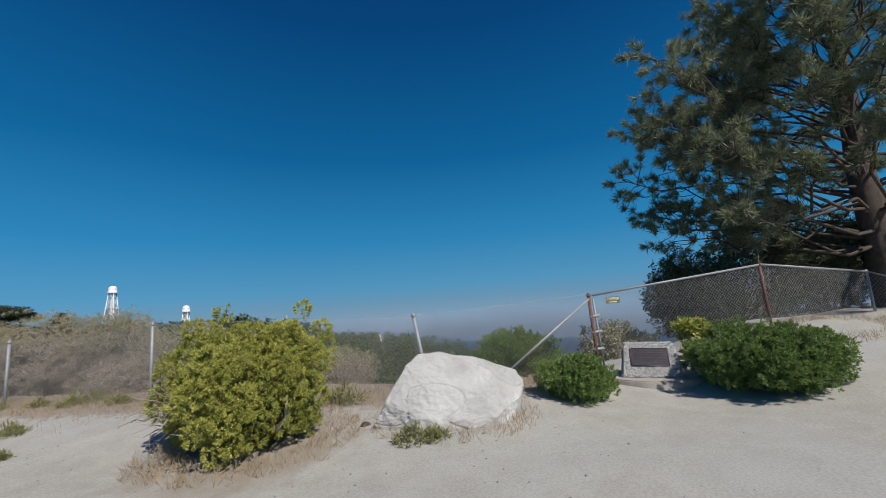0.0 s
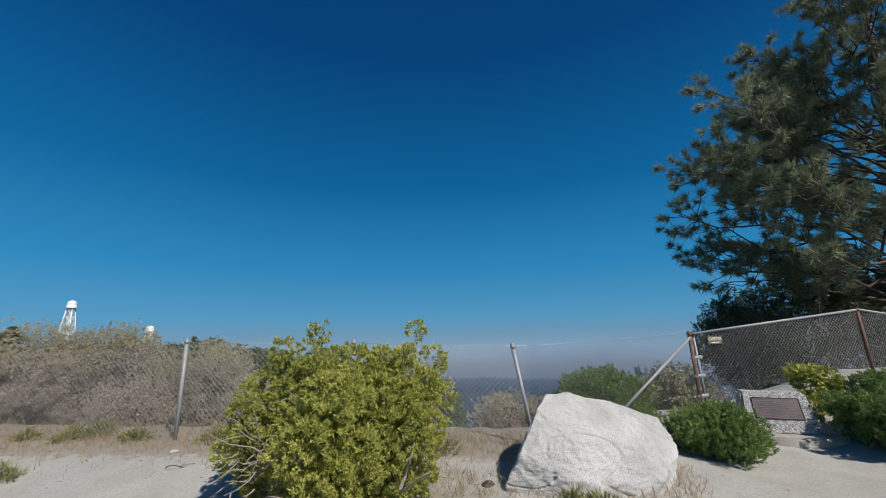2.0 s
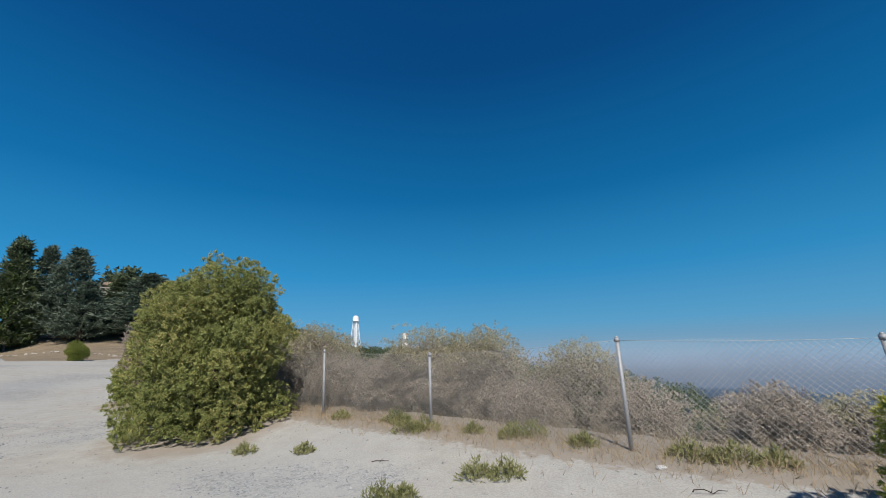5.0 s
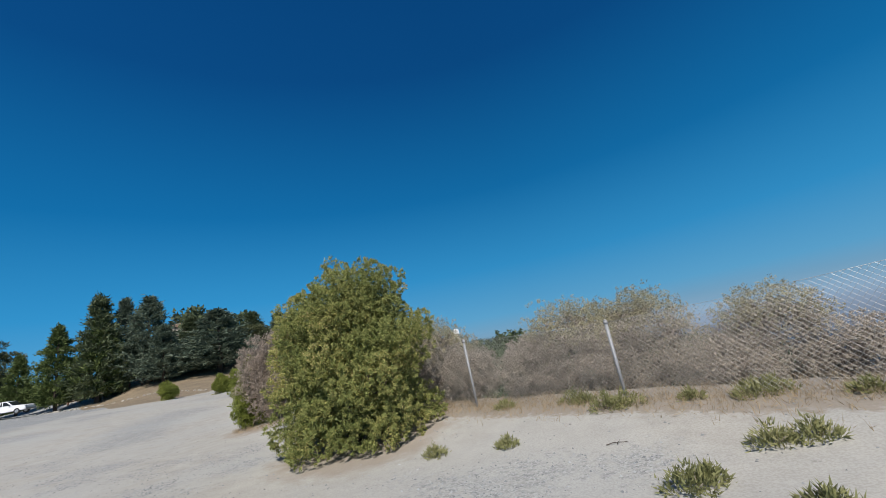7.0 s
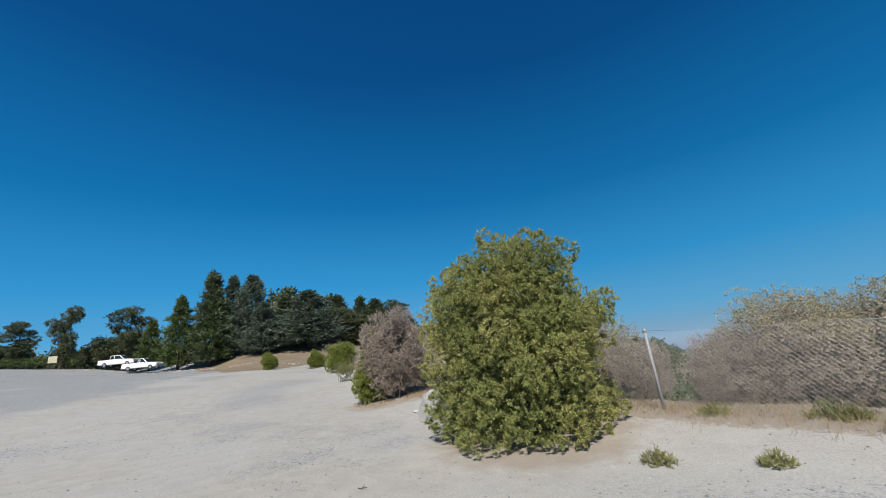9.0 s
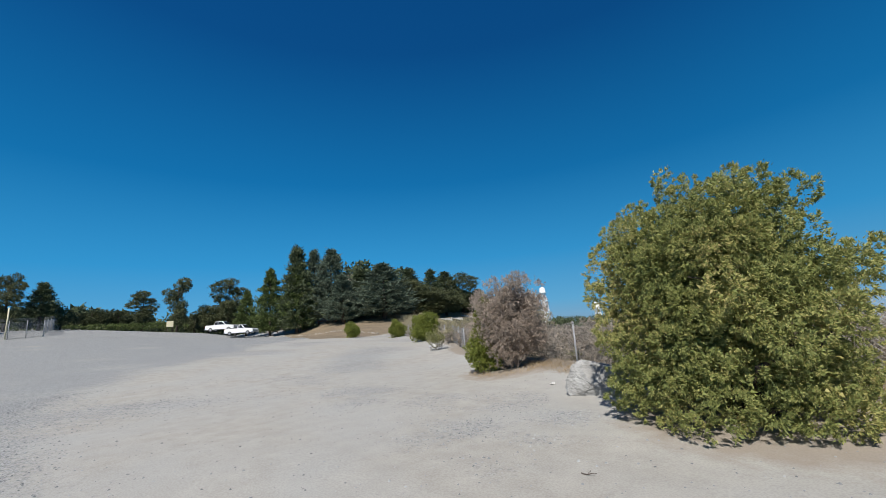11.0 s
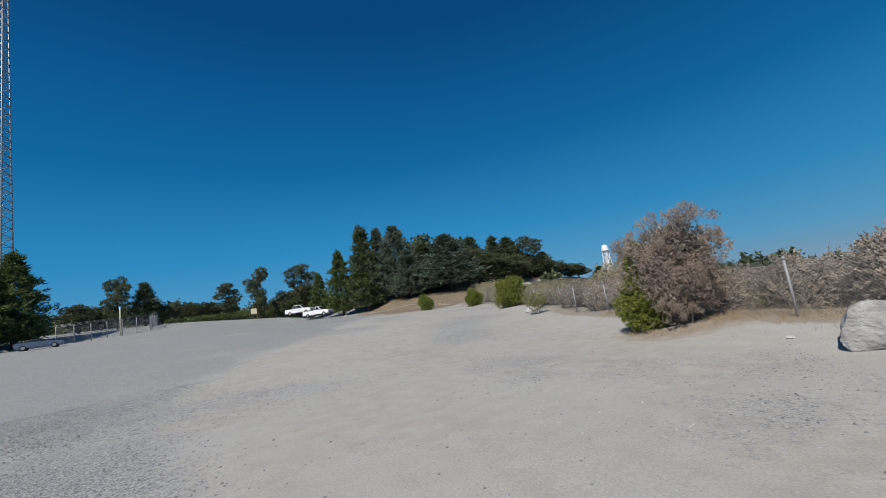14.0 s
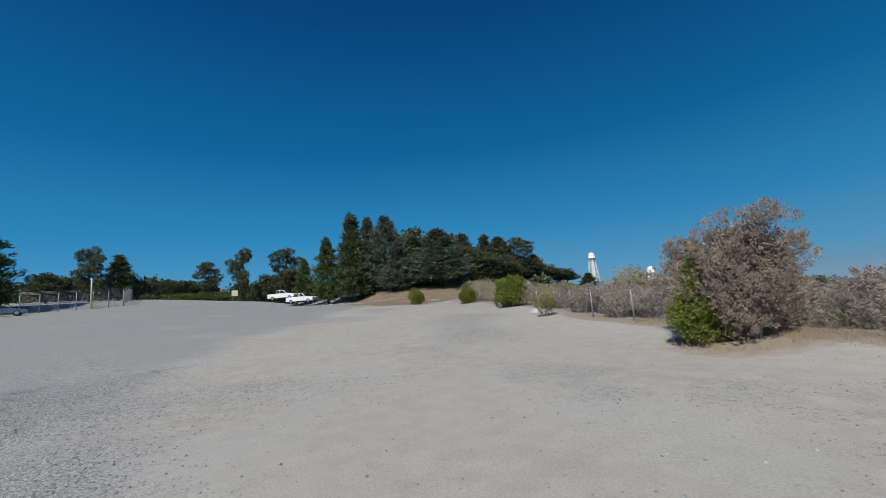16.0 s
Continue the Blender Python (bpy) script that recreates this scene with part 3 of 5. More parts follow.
def build_gate():
    gate = thing("fence_gate", (0, 0, 0), "closed chain-link gate with a rusted post beside the stone marker", "gate")
    spots = [(4.08, 6.84, 1.45), (7.95, 6.75, 1.30), (11.3, 7.2, 0.95)]
    for i, (x, y, h) in enumerate(spots):
        p = part("gate_post", post_mesh(h, 0.031 if i == 0 else 0.026), M_RUST if i < 2 else M_GALV, gate, "rust-brown steel post" if i < 2 else "")
        p.matrix_basis = pose(x, y, height(x, y), 0, -1.5 if i < 2 else 0, 0)
    a = Vector((4.12, 6.84, height(4.12, 6.84)))
    b = Vector((7.95, 6.75, height(7.95, 6.75)))
    c = Vector((11.3, 7.2, height(11.3, 7.2)))
    part("top_rail", tubes("top_rail", [([a + Vector((0, 0, 1.43)), b + Vector((0, 0, 1.28))], 0.022, 0.022)], 8), M_GALV, gate)
    part("top_rail", tubes("top_rail", [([b + Vector((0, 0, 1.28)), c + Vector((0, 0, 0.93))], 0.022, 0.022)], 8), M_GALV, gate)
    d = Vector((12.6, 6.6, height(12.6, 6.6)))
    part("side_rail", tubes("side_rail", [([c + Vector((0, 0, 0.93)), d + Vector((0, 0, 0.4))], 0.02, 0.02)], 6), M_GALV, gate)
    inner = a + Vector((0.1, 0.01, 0))
    part("gate_stile", tubes("gate_stile", [([inner + Vector((-0.02, 0, 0.05)), inner + Vector((-0.09, 0, 1.36))], 0.02, 0.02)], 8), M_GALV, gate)
    for k in (0.4, 0.72, 1.02):
        z = a.z + k
        part("hinge", tubes("hinge", [([(4.02, 6.84, z), (4.23, 6.85, z + 0.012)], 0.03, 0.03)], 8), M_GALV, gate, "galvanised hinge strap")
    part("wire_mesh", chain_link(a, b, 1.41, 1.26), M_WIRE, gate)
    part("wire_mesh", chain_link(b, c, 1.26, 0.91), M_WIRE, gate)
    part("wire_mesh", chain_link(c, d, 0.9, 0.4), M_WIRE, gate)
    return gate


def text_mesh(body, size, depth=0.001):
    cu = bpy.data.curves.new("text", "FONT")
    cu.body, cu.size, cu.extrude, cu.align_x, cu.align_y = body, size, depth, "CENTER", "CENTER"
    ob = new("text", cu)
    dg = bpy.context.evaluated_depsgraph_get()
    me = bpy.data.meshes.new_from_object(ob.evaluated_get(dg))
    bpy.data.objects.remove(ob)
    bpy.data.curves.remove(cu)
    return me


def build_sign():
    z = height(4.5, 6.8) + 1.32
    s = thing("gate_sign", (4.52, 6.80, z), "small olive name sign with white letters wired to the gate", "sign", rz=-1)
    bm = box(bmesh.new(), (0.29, 0.006, 0.13), (0, 0, 0), 0.002)
    part("plate", bm, M_SIGN, s)
    t = part("lettering", text_mesh("CARTER", 0.072), M_WHITE, s, "white capital letters")
    t.matrix_basis = pose(0, -0.006, 0.02, 90, 0, 0)
    part("small_line", box(bmesh.new(), (0.16, 0.002, 0.014), (0, -0.005, -0.038)), M_WHITE, s, "small white line of text")
    for x in (-0.12, 0.12):
        part("wire_tie", tubes("wire_tie", [([(x, -0.006, 0.05), (x, 0.0, 0.085)], 0.003, 0.003)], 4), M_WIRE, s)


# ---- stones ----
def rock_mesh(name, size, seed, planes=16, sub=5, rough=0.05):
    """A weathered block: a ball cut by planes, then roughened."""
    rng = np.random.default_rng(seed)
    bm = bmesh.new()
    bmesh.ops.create_icosphere(bm, subdivisions=sub, radius=1.0)
    cuts = [(Vector(unit(rng.normal(size=3))), rng.uniform(0.62, 0.88)) for _ in range(planes)]
    for v in bm.verts:
        p = v.co.copy()
        for nrm, d in cuts:
            k = p.dot(nrm) - d
            if k > 0:
                p -= nrm * k * 0.93
        k = noise.noise(p * 2.2 + Vector((seed, 0, 0))) * rough * 1.4 + noise.noise(p * 6 + Vector((0, seed, 0))) * rough * 0.6
        k += 0.25 * rough * noise.noise(p * 17)
        p += p.normalized() * k
        v.co = Vector((p.x * size[0], p.y * size[1], p.z * size[2]))
    return bm


def hull_rock(corners, amp, shift_by=(0, 0, 0)):
    """A quarried block: the hull of its corners, with worn edges, pits and cracks."""
    bm = bmesh.new()
    for c in corners:
        bm.verts.new(c)
    bmesh.ops.convex_hull(bm, input=bm.verts[:])
    bmesh.ops.triangulate(bm, faces=bm.faces[:])
    for cuts, ease in ((3, 0.01), (3, 0.03), (1, 0.06)):
        bmesh.ops.subdivide_edges(bm, edges=bm.edges[:], cuts=cuts, use_grid_fill=True)
        bmesh.ops.smooth_vert(bm, verts=bm.verts[:], factor=ease, use_axis_x=True, use_axis_y=True, use_axis_z=True)
    bmesh.ops.recalc_face_normals(bm, faces=bm.faces[:])
    bm.normal_update()
    off = Vector(shift_by)
    shift = []
    for v in bm.verts:
        p = v.co + off
        k = 0.035 * noise.noise(p * 2.0) + 0.014 * noise.noise(p * 6.1 + Vector((3, 1, 0))) + 0.013 * noise.noise(p * 15) + 0.009 * noise.noise(p * 38)
        crack = abs(noise.noise(p * Vector((1.3, 1.3, 2.4)) + Vector((9.3, 2.1, 4.4))))
        k -= 0.035 * max(0, 1 - crack / 0.02)
        shift.append(v.normal * k * amp)
    for v, d in zip(bm.verts, shift):
        v.co += d
    return bm


def build_granite_boulder():
    bo = thing("granite_boulder", (0.93, 5.42, -0.02), "large pale speckled granite boulder beside the juniper", "boulder", rz=-4)
    corners = ((-1.02, -0.36, -0.1), (-0.75, -0.52, -0.1), (0.0, -0.74, -0.1), (0.7, -0.55, -0.1), (0.95, -0.1, -0.1), (-0.25, 0.55, -0.1), (0.8, 0.6, -0.1), (-1.02, -0.38, 0.16), (-0.86, -0.42, 0.42), (-0.2, -0.74, 0.2), (0.55, -0.66, 0.22),
               (0.95, -0.42, 0.36), (1.08, -0.08, 0.5), (-0.58, -0.26, 0.86), (-0.4, -0.08, 0.97), (0.0, 0.02, 0.95), (0.4, -0.15, 0.83), (0.86, -0.24, 0.7), (1.02, 0.05, 0.64), (-0.2, 0.4, 0.86), (0.4, 0.5, 0.76), (0.85, 0.45, 0.6), (-0.3, -0.52, 0.56), (0.35, -0.54, 0.52))
    bm = hull_rock(corners, 1.0)
    part("stone", bm, M_GRANITE, bo, shade=True)
    s = thing("dark_stone", (-0.22, 5.3, 0.05), "small dark brown stone against the granite boulder", "stone")
    part("stone", rock_mesh("stone", (0.09, 0.08, 0.1), 12, 10, 3), M_BARK, s)
    b2 = thing("grey_boulder", (-14.88, 9.95, height(-14.88, 9.95) - 0.13), "blocky grey granite boulder beside the tall juniper and the fence", "boulder", rz=8)
    edge = ((-0.62, -0.4, 0.05), (0.66, -0.42, 0.05), (0.7, 0.4, 0.05), (-0.55, 0.4, 0.05), (-0.72, -0.32, 0.22), (-0.64, -0.34, 0.45), (-0.5, -0.3, 0.76), (-0.25, -0.24, 0.86), (0.0, -0.32, 0.74),
            (0.6, -0.36, 0.68), (0.78, -0.2, 0.42), (0.7, 0.3, 0.62), (-0.4, 0.3, 0.74), (-0.66, 0.3, 0.4), (0.1, -0.5, 0.3))
    part("stone", hull_rock([(0.86 * a, 0.9 * b, 0.92 * c) for a, b, c in edge], 1.1, (4, 7, 2)), M_GRANITE2, b2, shade=True)
    b3 = thing("rounded_boulder", (9.8, 4.9, 0.9), "smooth rounded grey boulder beyond the low juniper", "boulder")
    part("stone", rock_mesh("stone", (0.5, 0.5, 0.52), 8, 9, 5, 0.05), M_GRANITE2, b3, shade=True)
    for i, (x, y, s_) in enumerate(((-3.9, 7.2, 0.045), (-16.2, 10.4, 0.06), (-30.5, 20.4, 0.3), (5.7, 5.3, 0.12))):
        q = thing("fieldstone", (x, y, height(x, y) + s_ * 0.3), "small pale stone lying on the sand", "stone", "loose stones")
        part("stone", rock_mesh("stone", (s_ * 1.3, s_, s_ * 0.7), 20 + i, 9, 3), M_GRANITE, q)


def build_marker():
    base = height(4.6, 6.05) - 0.02
    m = thing("memorial_marker", (4.6, 6.08, base), "low pebble-dashed concrete marker with a dark bronze plaque", "monument", rz=-33)
    bm = bmesh.new()
    w0, w1, h = 0.47, 0.40, 0.62
    vs = [bm.verts.new(p) for p in ((-w0, -0.30, 0.06), (w0, -0.30, 0.06), (w0, 0.24, 0.06), (-w0, 0.24, 0.06), (-w1, -0.08, h), (w1, -0.08, h), (w1, 0.16, h), (-w1, 0.16, h))]
    for f in ((3, 2, 1, 0), (4, 5, 6, 7), (0, 1, 5, 4), (1, 2, 6, 5), (2, 3, 7, 6), (3, 0, 4, 7)):
        bm.faces.new([vs[i] for i in f])
    bmesh.ops.bevel(bm, geom=bm.edges[:], offset=0.03, segments=2, affect="EDGES")
    bmesh.ops.subdivide_edges(bm, edges=bm.edges[:], cuts=7, use_grid_fill=True)
    for v in bm.verts:
        v.co += Vector((noise.noise(v.co * 25), noise.noise(v.co * 25 + Vector((5, 0, 0))), noise.noise(v.co * 25 + Vector((0, 5, 0))))) * 0.011
    part("block", bm, M_PEBBLE, m)
    tilt = math.degrees(math.atan2(0.22, h - 0.06))
    pl = part("plaque", box(bmesh.new(), (0.58, 0.025, 0.30), (0, 0, 0), 0.006), M_BRONZE, m, "dark bronze plaque with worn raised text")
    pl.matrix_basis = pose(0.0, -0.165, 0.40, -tilt, 0, 0)
    part("rim", tubes("rim", [([(-0.285, -0.015, z), (0.285, -0.015, z)], 0.006, 0.006) for z in (-0.145, 0.145)] + [([(x, -0.015, -0.145), (x, -0.015, 0.145)], 0.006, 0.006) for x in (-0.285, 0.285)], 5), M_BRONZE, pl)
    for i in range(8):
        part("text_line", box(bmesh.new(), (0.46 - 0.06 * (i % 3), 0.003, 0.009), (0, -0.0145, 0.1 - i * 0.028)), M_LETTER, pl, "line of worn raised text")
    pad = thing("concrete_pad", (4.6, 6.08, base + 0.0), "curved concrete footing under the plaque marker", "footing", rz=-33)
    bm = bmesh.new()
    bmesh.ops.create_cone(bm, cap_ends=True, segments=40, radius1=0.84, radius2=0.80, depth=0.16)
    for v in bm.verts:
        v.co.y *= 0.72
        v.co += Vector((noise.noise(v.co * 3), noise.noise(v.co * 3 + Vector((4, 0, 0))), 0)) * 0.03
    bmesh.ops.bevel(bm, geom=[e for e in bm.edges if e.calc_face_angle(0) > 0.8], offset=0.02, segments=2, affect="EDGES")
    part("slab", bm, M_CONCRETE, pad)


# ---- plants ----
def stems(rng, n, reach, top, r, bend=0.16, base=0.15):
    runs = []
    for _ in range(n):
        a = rng.uniform(0, 2 * math.pi)
        q = rng.uniform(0.35, 0.85)
        end = (math.cos(a) * reach * q, math.sin(a) * reach * q, top * rng.uniform(0.45, 0.92))
        start = (math.cos(a) * base * 0.5, math.sin(a) * base * 0.5, -0.1)
        pts = bent(start, end, rng, bend * 0.6, 6)
        runs.append((pts, r * rng.uniform(0.6, 1.1), r * 0.18))
        for _ in range(3):
            p = np.array(pts[rng.integers(2, 5)])
            e = p + unit(rng.normal(size=3) + (math.cos(a), math.sin(a), 0.6)) * reach * rng.uniform(0.25, 0.5)
            runs.append((bent(p, e, rng, 0.1, 4), r * 0.35, r * 0.08))
    return runs


def bush(name, loc, label, category, lobes, n, leaf, mat, seed, k=8, spread=0.5, up=0.5, stem=None, twig_mat=None, group="", rz=0, offset=0.02, shell=0.7, second=None, gaps=None, spray=0.0, inner=0.5):
    rng = np.random.default_rng(seed)
    ob = thing(name, loc, label, category, group, rz=rz)
    if stem:
        runs = stems(rng, *stem)
        for i in range(0, len(runs), 4):
            part("stem", tubes("stem", runs[i:i + 4]), twig_mat or M_BARK, ob)
    p, d = lobe_points(lobes, n, rng, shell, 0.02)
    if gaps and gaps[1] < 0:
        keep = np.array([noise.noise(Vector(q) * gaps[0] + Vector((seed, 0, 0))) > gaps[1] for q in p])
        p, d = p[keep], d[keep]
    # shaded inner foliage behind the sprays
    heart = np.array(lobes[0][:3])
    pick = rng.uniform(size=len(p)) < inner
    q = heart + (p[pick] - heart) * rng.uniform(0.6, 0.82, (pick.sum(), 1))
    q[:, 2] = np.maximum(q[:, 2], 0.05)
    if len(q):
        part("inner_foliage", quad_mesh("inner_foliage", leaves(q, d[pick], 5, leaf[0] * 1.7, leaf[1] * 2.4, 1.2, rng, leaf[0])), mat, ob)
    d = unit(d + np.array((0, 0, up)))
    if second:
        mask = (p[:, 2] + rng.normal(size=len(p)) * second[1] * 0.15 > second[1])
        part("crown", quad_mesh("crown", leaves(p[~mask], d[~mask], k, leaf[0], leaf[1], spread, rng, offset, spray)), mat, ob)
        part("crown_top", quad_mesh("crown_top", leaves(p[mask], d[mask], k, leaf[0], leaf[1], spread, rng, offset, spray)), second[0], ob)
    else:
        part("crown", quad_mesh("crown", leaves(p, d, k, leaf[0], leaf[1], spread, rng, offset, spray)), mat, ob)
    return ob


def build_junipers():
    rng = np.random.default_rng(11)
    # sprawling juniper beside the granite boulder
    lob = lobed(1.06, 0.95, 0.72, 0.70, 84, 0.17, rng, 0.1, 0.66, 1.0)
    for x, z, s, n_ in ((-0.25, 1.18, 0.19, 5), (0.5, 1.14, 0.17, 5), (0.85, 0.95, 0.14, 4), (-0.55, 1.15, 0.17, 3), (0.15, 1.2, 0.2, 2), (-0.85, 0.95, 0.15, 2)):
        for i in range(n_):
            lob.append((x + 0.035 * i * (1 if x > 0 else -0.5), 0.06 * rng.normal(), z + 0.115 * i, s * (1 - 0.12 * i), s * (1 - 0.12 * i), s * 0.8))
    ob = bush("juniper_bush", (-1.68, 5.3, 0.02), "sprawling yellow-green juniper bush with grey bare branches", "bush", clumped(lob, 330, 0.125, rng, 1.55), 9500, (0.034, 0.0125), M_JUNIPER, 12, 32, 0.45, 0.5,
              (9, 1.0, 1.2, 0.05), M_TWIG, offset=0.014, spray=0.03, inner=0.5)
    runs = []
    r2 = np.random.default_rng(5)
    for _ in range(70):
        a = (-0.5 + 0.2 * r2.normal(), -0.48 + 0.12 * r2.normal(), 0.6 + 0.2 * r2.normal())
        b = np.array(a) + (-0.16 * abs(r2.normal()), -0.13 * abs(r2.normal()), 0.12 * r2.normal())
        runs.append((bent(a, b, r2, 0.035, 5), 0.007, 0.002))
    runs.append((bent((0.1, -0.1, 0.1), (-0.6, -0.62, 0.78), r2, 0.06, 6), 0.035, 0.014))
    for run in runs:
        part("bare_branch", tubes("bare_branch", [run], 5), M_TWIG, ob, "grey bare branch")
    # tall one in the lot
    rng = np.random.default_rng(21)
    lob = lobed(1.72, 1.6, 1.78, 1.64, 120, 0.17, rng, 0.15, 0.64, 1.0)
    for i in range(6):
        lob.append((-0.4 + 0.03 * i, 0.1, 2.95 + 0.15 * i, 0.44 - 0.045 * i, 0.44 - 0.045 * i, 0.28))
    for j in range(22):
        a = j * 2.4
        q = 1.12 + 0.16 * math.sin(j * 1.7)
        lob.append((q * math.cos(a), q * math.sin(a) * 0.95, 0.14 + 0.2 * (j % 3), 0.38, 0.38, 0.36))
    for j in range(16):
        a = j * 2.4 + 0.5
        q = 0.95 + 0.2 * math.sin(j * 2.3)
        lob.append((q * math.cos(a), q * math.sin(a) * 0.95, 2.45 + 0.22 * (j % 3), 0.36, 0.36, 0.36))
    for x, y, z in ((0.6, 0.1, 3.2), (0.9, 0.0, 3.0), (-0.95, 0, 2.95), (-1.35, -0.1, 2.5), (0.25, 0.3, 3.2), (-1.5, -0.2, 2.0), (1.45, 0.1, 1.9)):
        lob.append((x, y, z, 0.32, 0.32, 0.4))
    bush("tall_juniper", (-12.3, 8.72, height(-12.3, 8.72) - 0.02), "tall dense olive-green juniper with tan cones in the lot", "bush", clumped(lob, 400, 0.2, rng, 1.5, 0.04), 13500, (0.05, 0.0185), M_JUNIPER2, 22, 28, 0.5, 0.2,
         (14, 1.4, 3.0, 0.07), M_BARK, offset=0.022, spray=0.04, inner=0.5)
    # low spreading ones by the marker
    rng = np.random.default_rng(31)
    lob = lobed(0.98, 0.9, 0.5, 0.36, 70, 0.17, rng, 0.06, 0.8, 0.7)
    bush("low_juniper", (5.6, 4.85, 0.12), "low spreading deep-green juniper beside the marker", "bush", clumped(lob, 300, 0.11, rng, 1.5, 0.03), 6500, (0.042, 0.013), M_PROSTRATE, 32, 24, 0.5, 0.6, (8, 1.0, 0.5, 0.03), rz=-35, offset=0.014, spray=0.06)
    rng = np.random.default_rng(33)
    lob = lobed(0.46, 0.42, 0.3, 0.3, 22, 0.3, rng, 0.1, 0.8, 0.8)
    bush("low_juniper", (2.92, 5.5, 0.06), "small deep-green juniper between boulder and marker", "bush", clumped(lob, 110, 0.085, rng, low=0.03), 2200, (0.04, 0.013), M_PROSTRATE, 34, 24, 0.5, 0.9, (5, 0.4, 0.4, 0.02), offset=0.014, spray=0.08)
    rng = np.random.default_rng(35)
    lob = lobed(0.95, 0.5, 0.42, 0.5, 34, 0.27, rng, 0.1, 0.8, 0.9)
    bush("low_juniper", (2.72, 7.5, 0.0), "deep-green juniper growing behind the granite boulder", "bush", clumped(lob, 200, 0.1, rng, low=0.03), 3200, (0.042, 0.014), M_PROSTRATE, 36, 24, 0.5, 0.9, (6, 0.8, 0.6, 0.02), offset=0.014, spray=0.08)
    rng = np.random.default_rng(37)
    lob = lobed(0.5, 0.35, 0.4, 0.55, 14, 0.3, rng, 0.1, 0.6)
    bush("yellow_shrub", (5.7, 6.2, 0.2), "sparse yellow-leaved shrub behind the low juniper", "bush", lob, 350, (0.09, 0.05), M_JUNIPER, 38, 6, 0.7, 0.6, (7, 0.45, 0.8, 0.012), M_TWIG, inner=0.0)
    # green junipers along the lot's north edge
    for i, (x, y, rx, rz_, kind) in enumerate(((-19.5, 12.0, 0.5, 0.66, 0), (-36.3, 25.2, 1.15, 1.1, 0), (-47.6, 31.4, 0.85, 0.95, 0), (-58.3, 32.1, 1.0, 1.05, 0))):
        rng = np.random.default_rng(40 + i)
        lob = lobed(rx, rx * 0.9, rz_, rz_ * 0.95, 30, 0.28, rng, 0.1, 0.72, 1.1)
        if i == 0:
            lob += [(0.12 + 0.02 * j, -0.05, 0.95 + 0.17 * j, 0.36 - 0.035 * j, 0.36 - 0.035 * j, 0.26) for j in range(7)]
        bush("green_juniper", (x, y, height(x, y)), "bright yellow-green juniper bush at the lot's edge", "bush", clumped(lob, 130, 0.13 * (1 if i == 0 else 1.5 * rx), rng), 2600, (0.06 + 0.04 * (i > 0), 0.026 + 0.02 * (i > 0)), M_EDGEJUN, 50 + i, 13, 0.5, 0.7,
             (6, rx * 0.8, rz_, 0.04), M_TWIG, "edge junipers", offset=0.03, spray=0.08 if i == 0 else 0.14)
    rng = np.random.default_rng(61)
    lob = lobed(0.7, 0.5, 0.4, 0.7, 16, 0.3, rng, 0.1, 0.6)
    bush("scraggly_shrub", (-29.0, 19.1, height(-29.0, 19.1)), "sparse half-dead shrub with crooked bare stems", "bush", lob, 420, (0.1, 0.03), M_WEED, 62, 7, 0.7, 0.6, (9, 0.7, 0.9, 0.025), M_TWIG, inner=0.0)


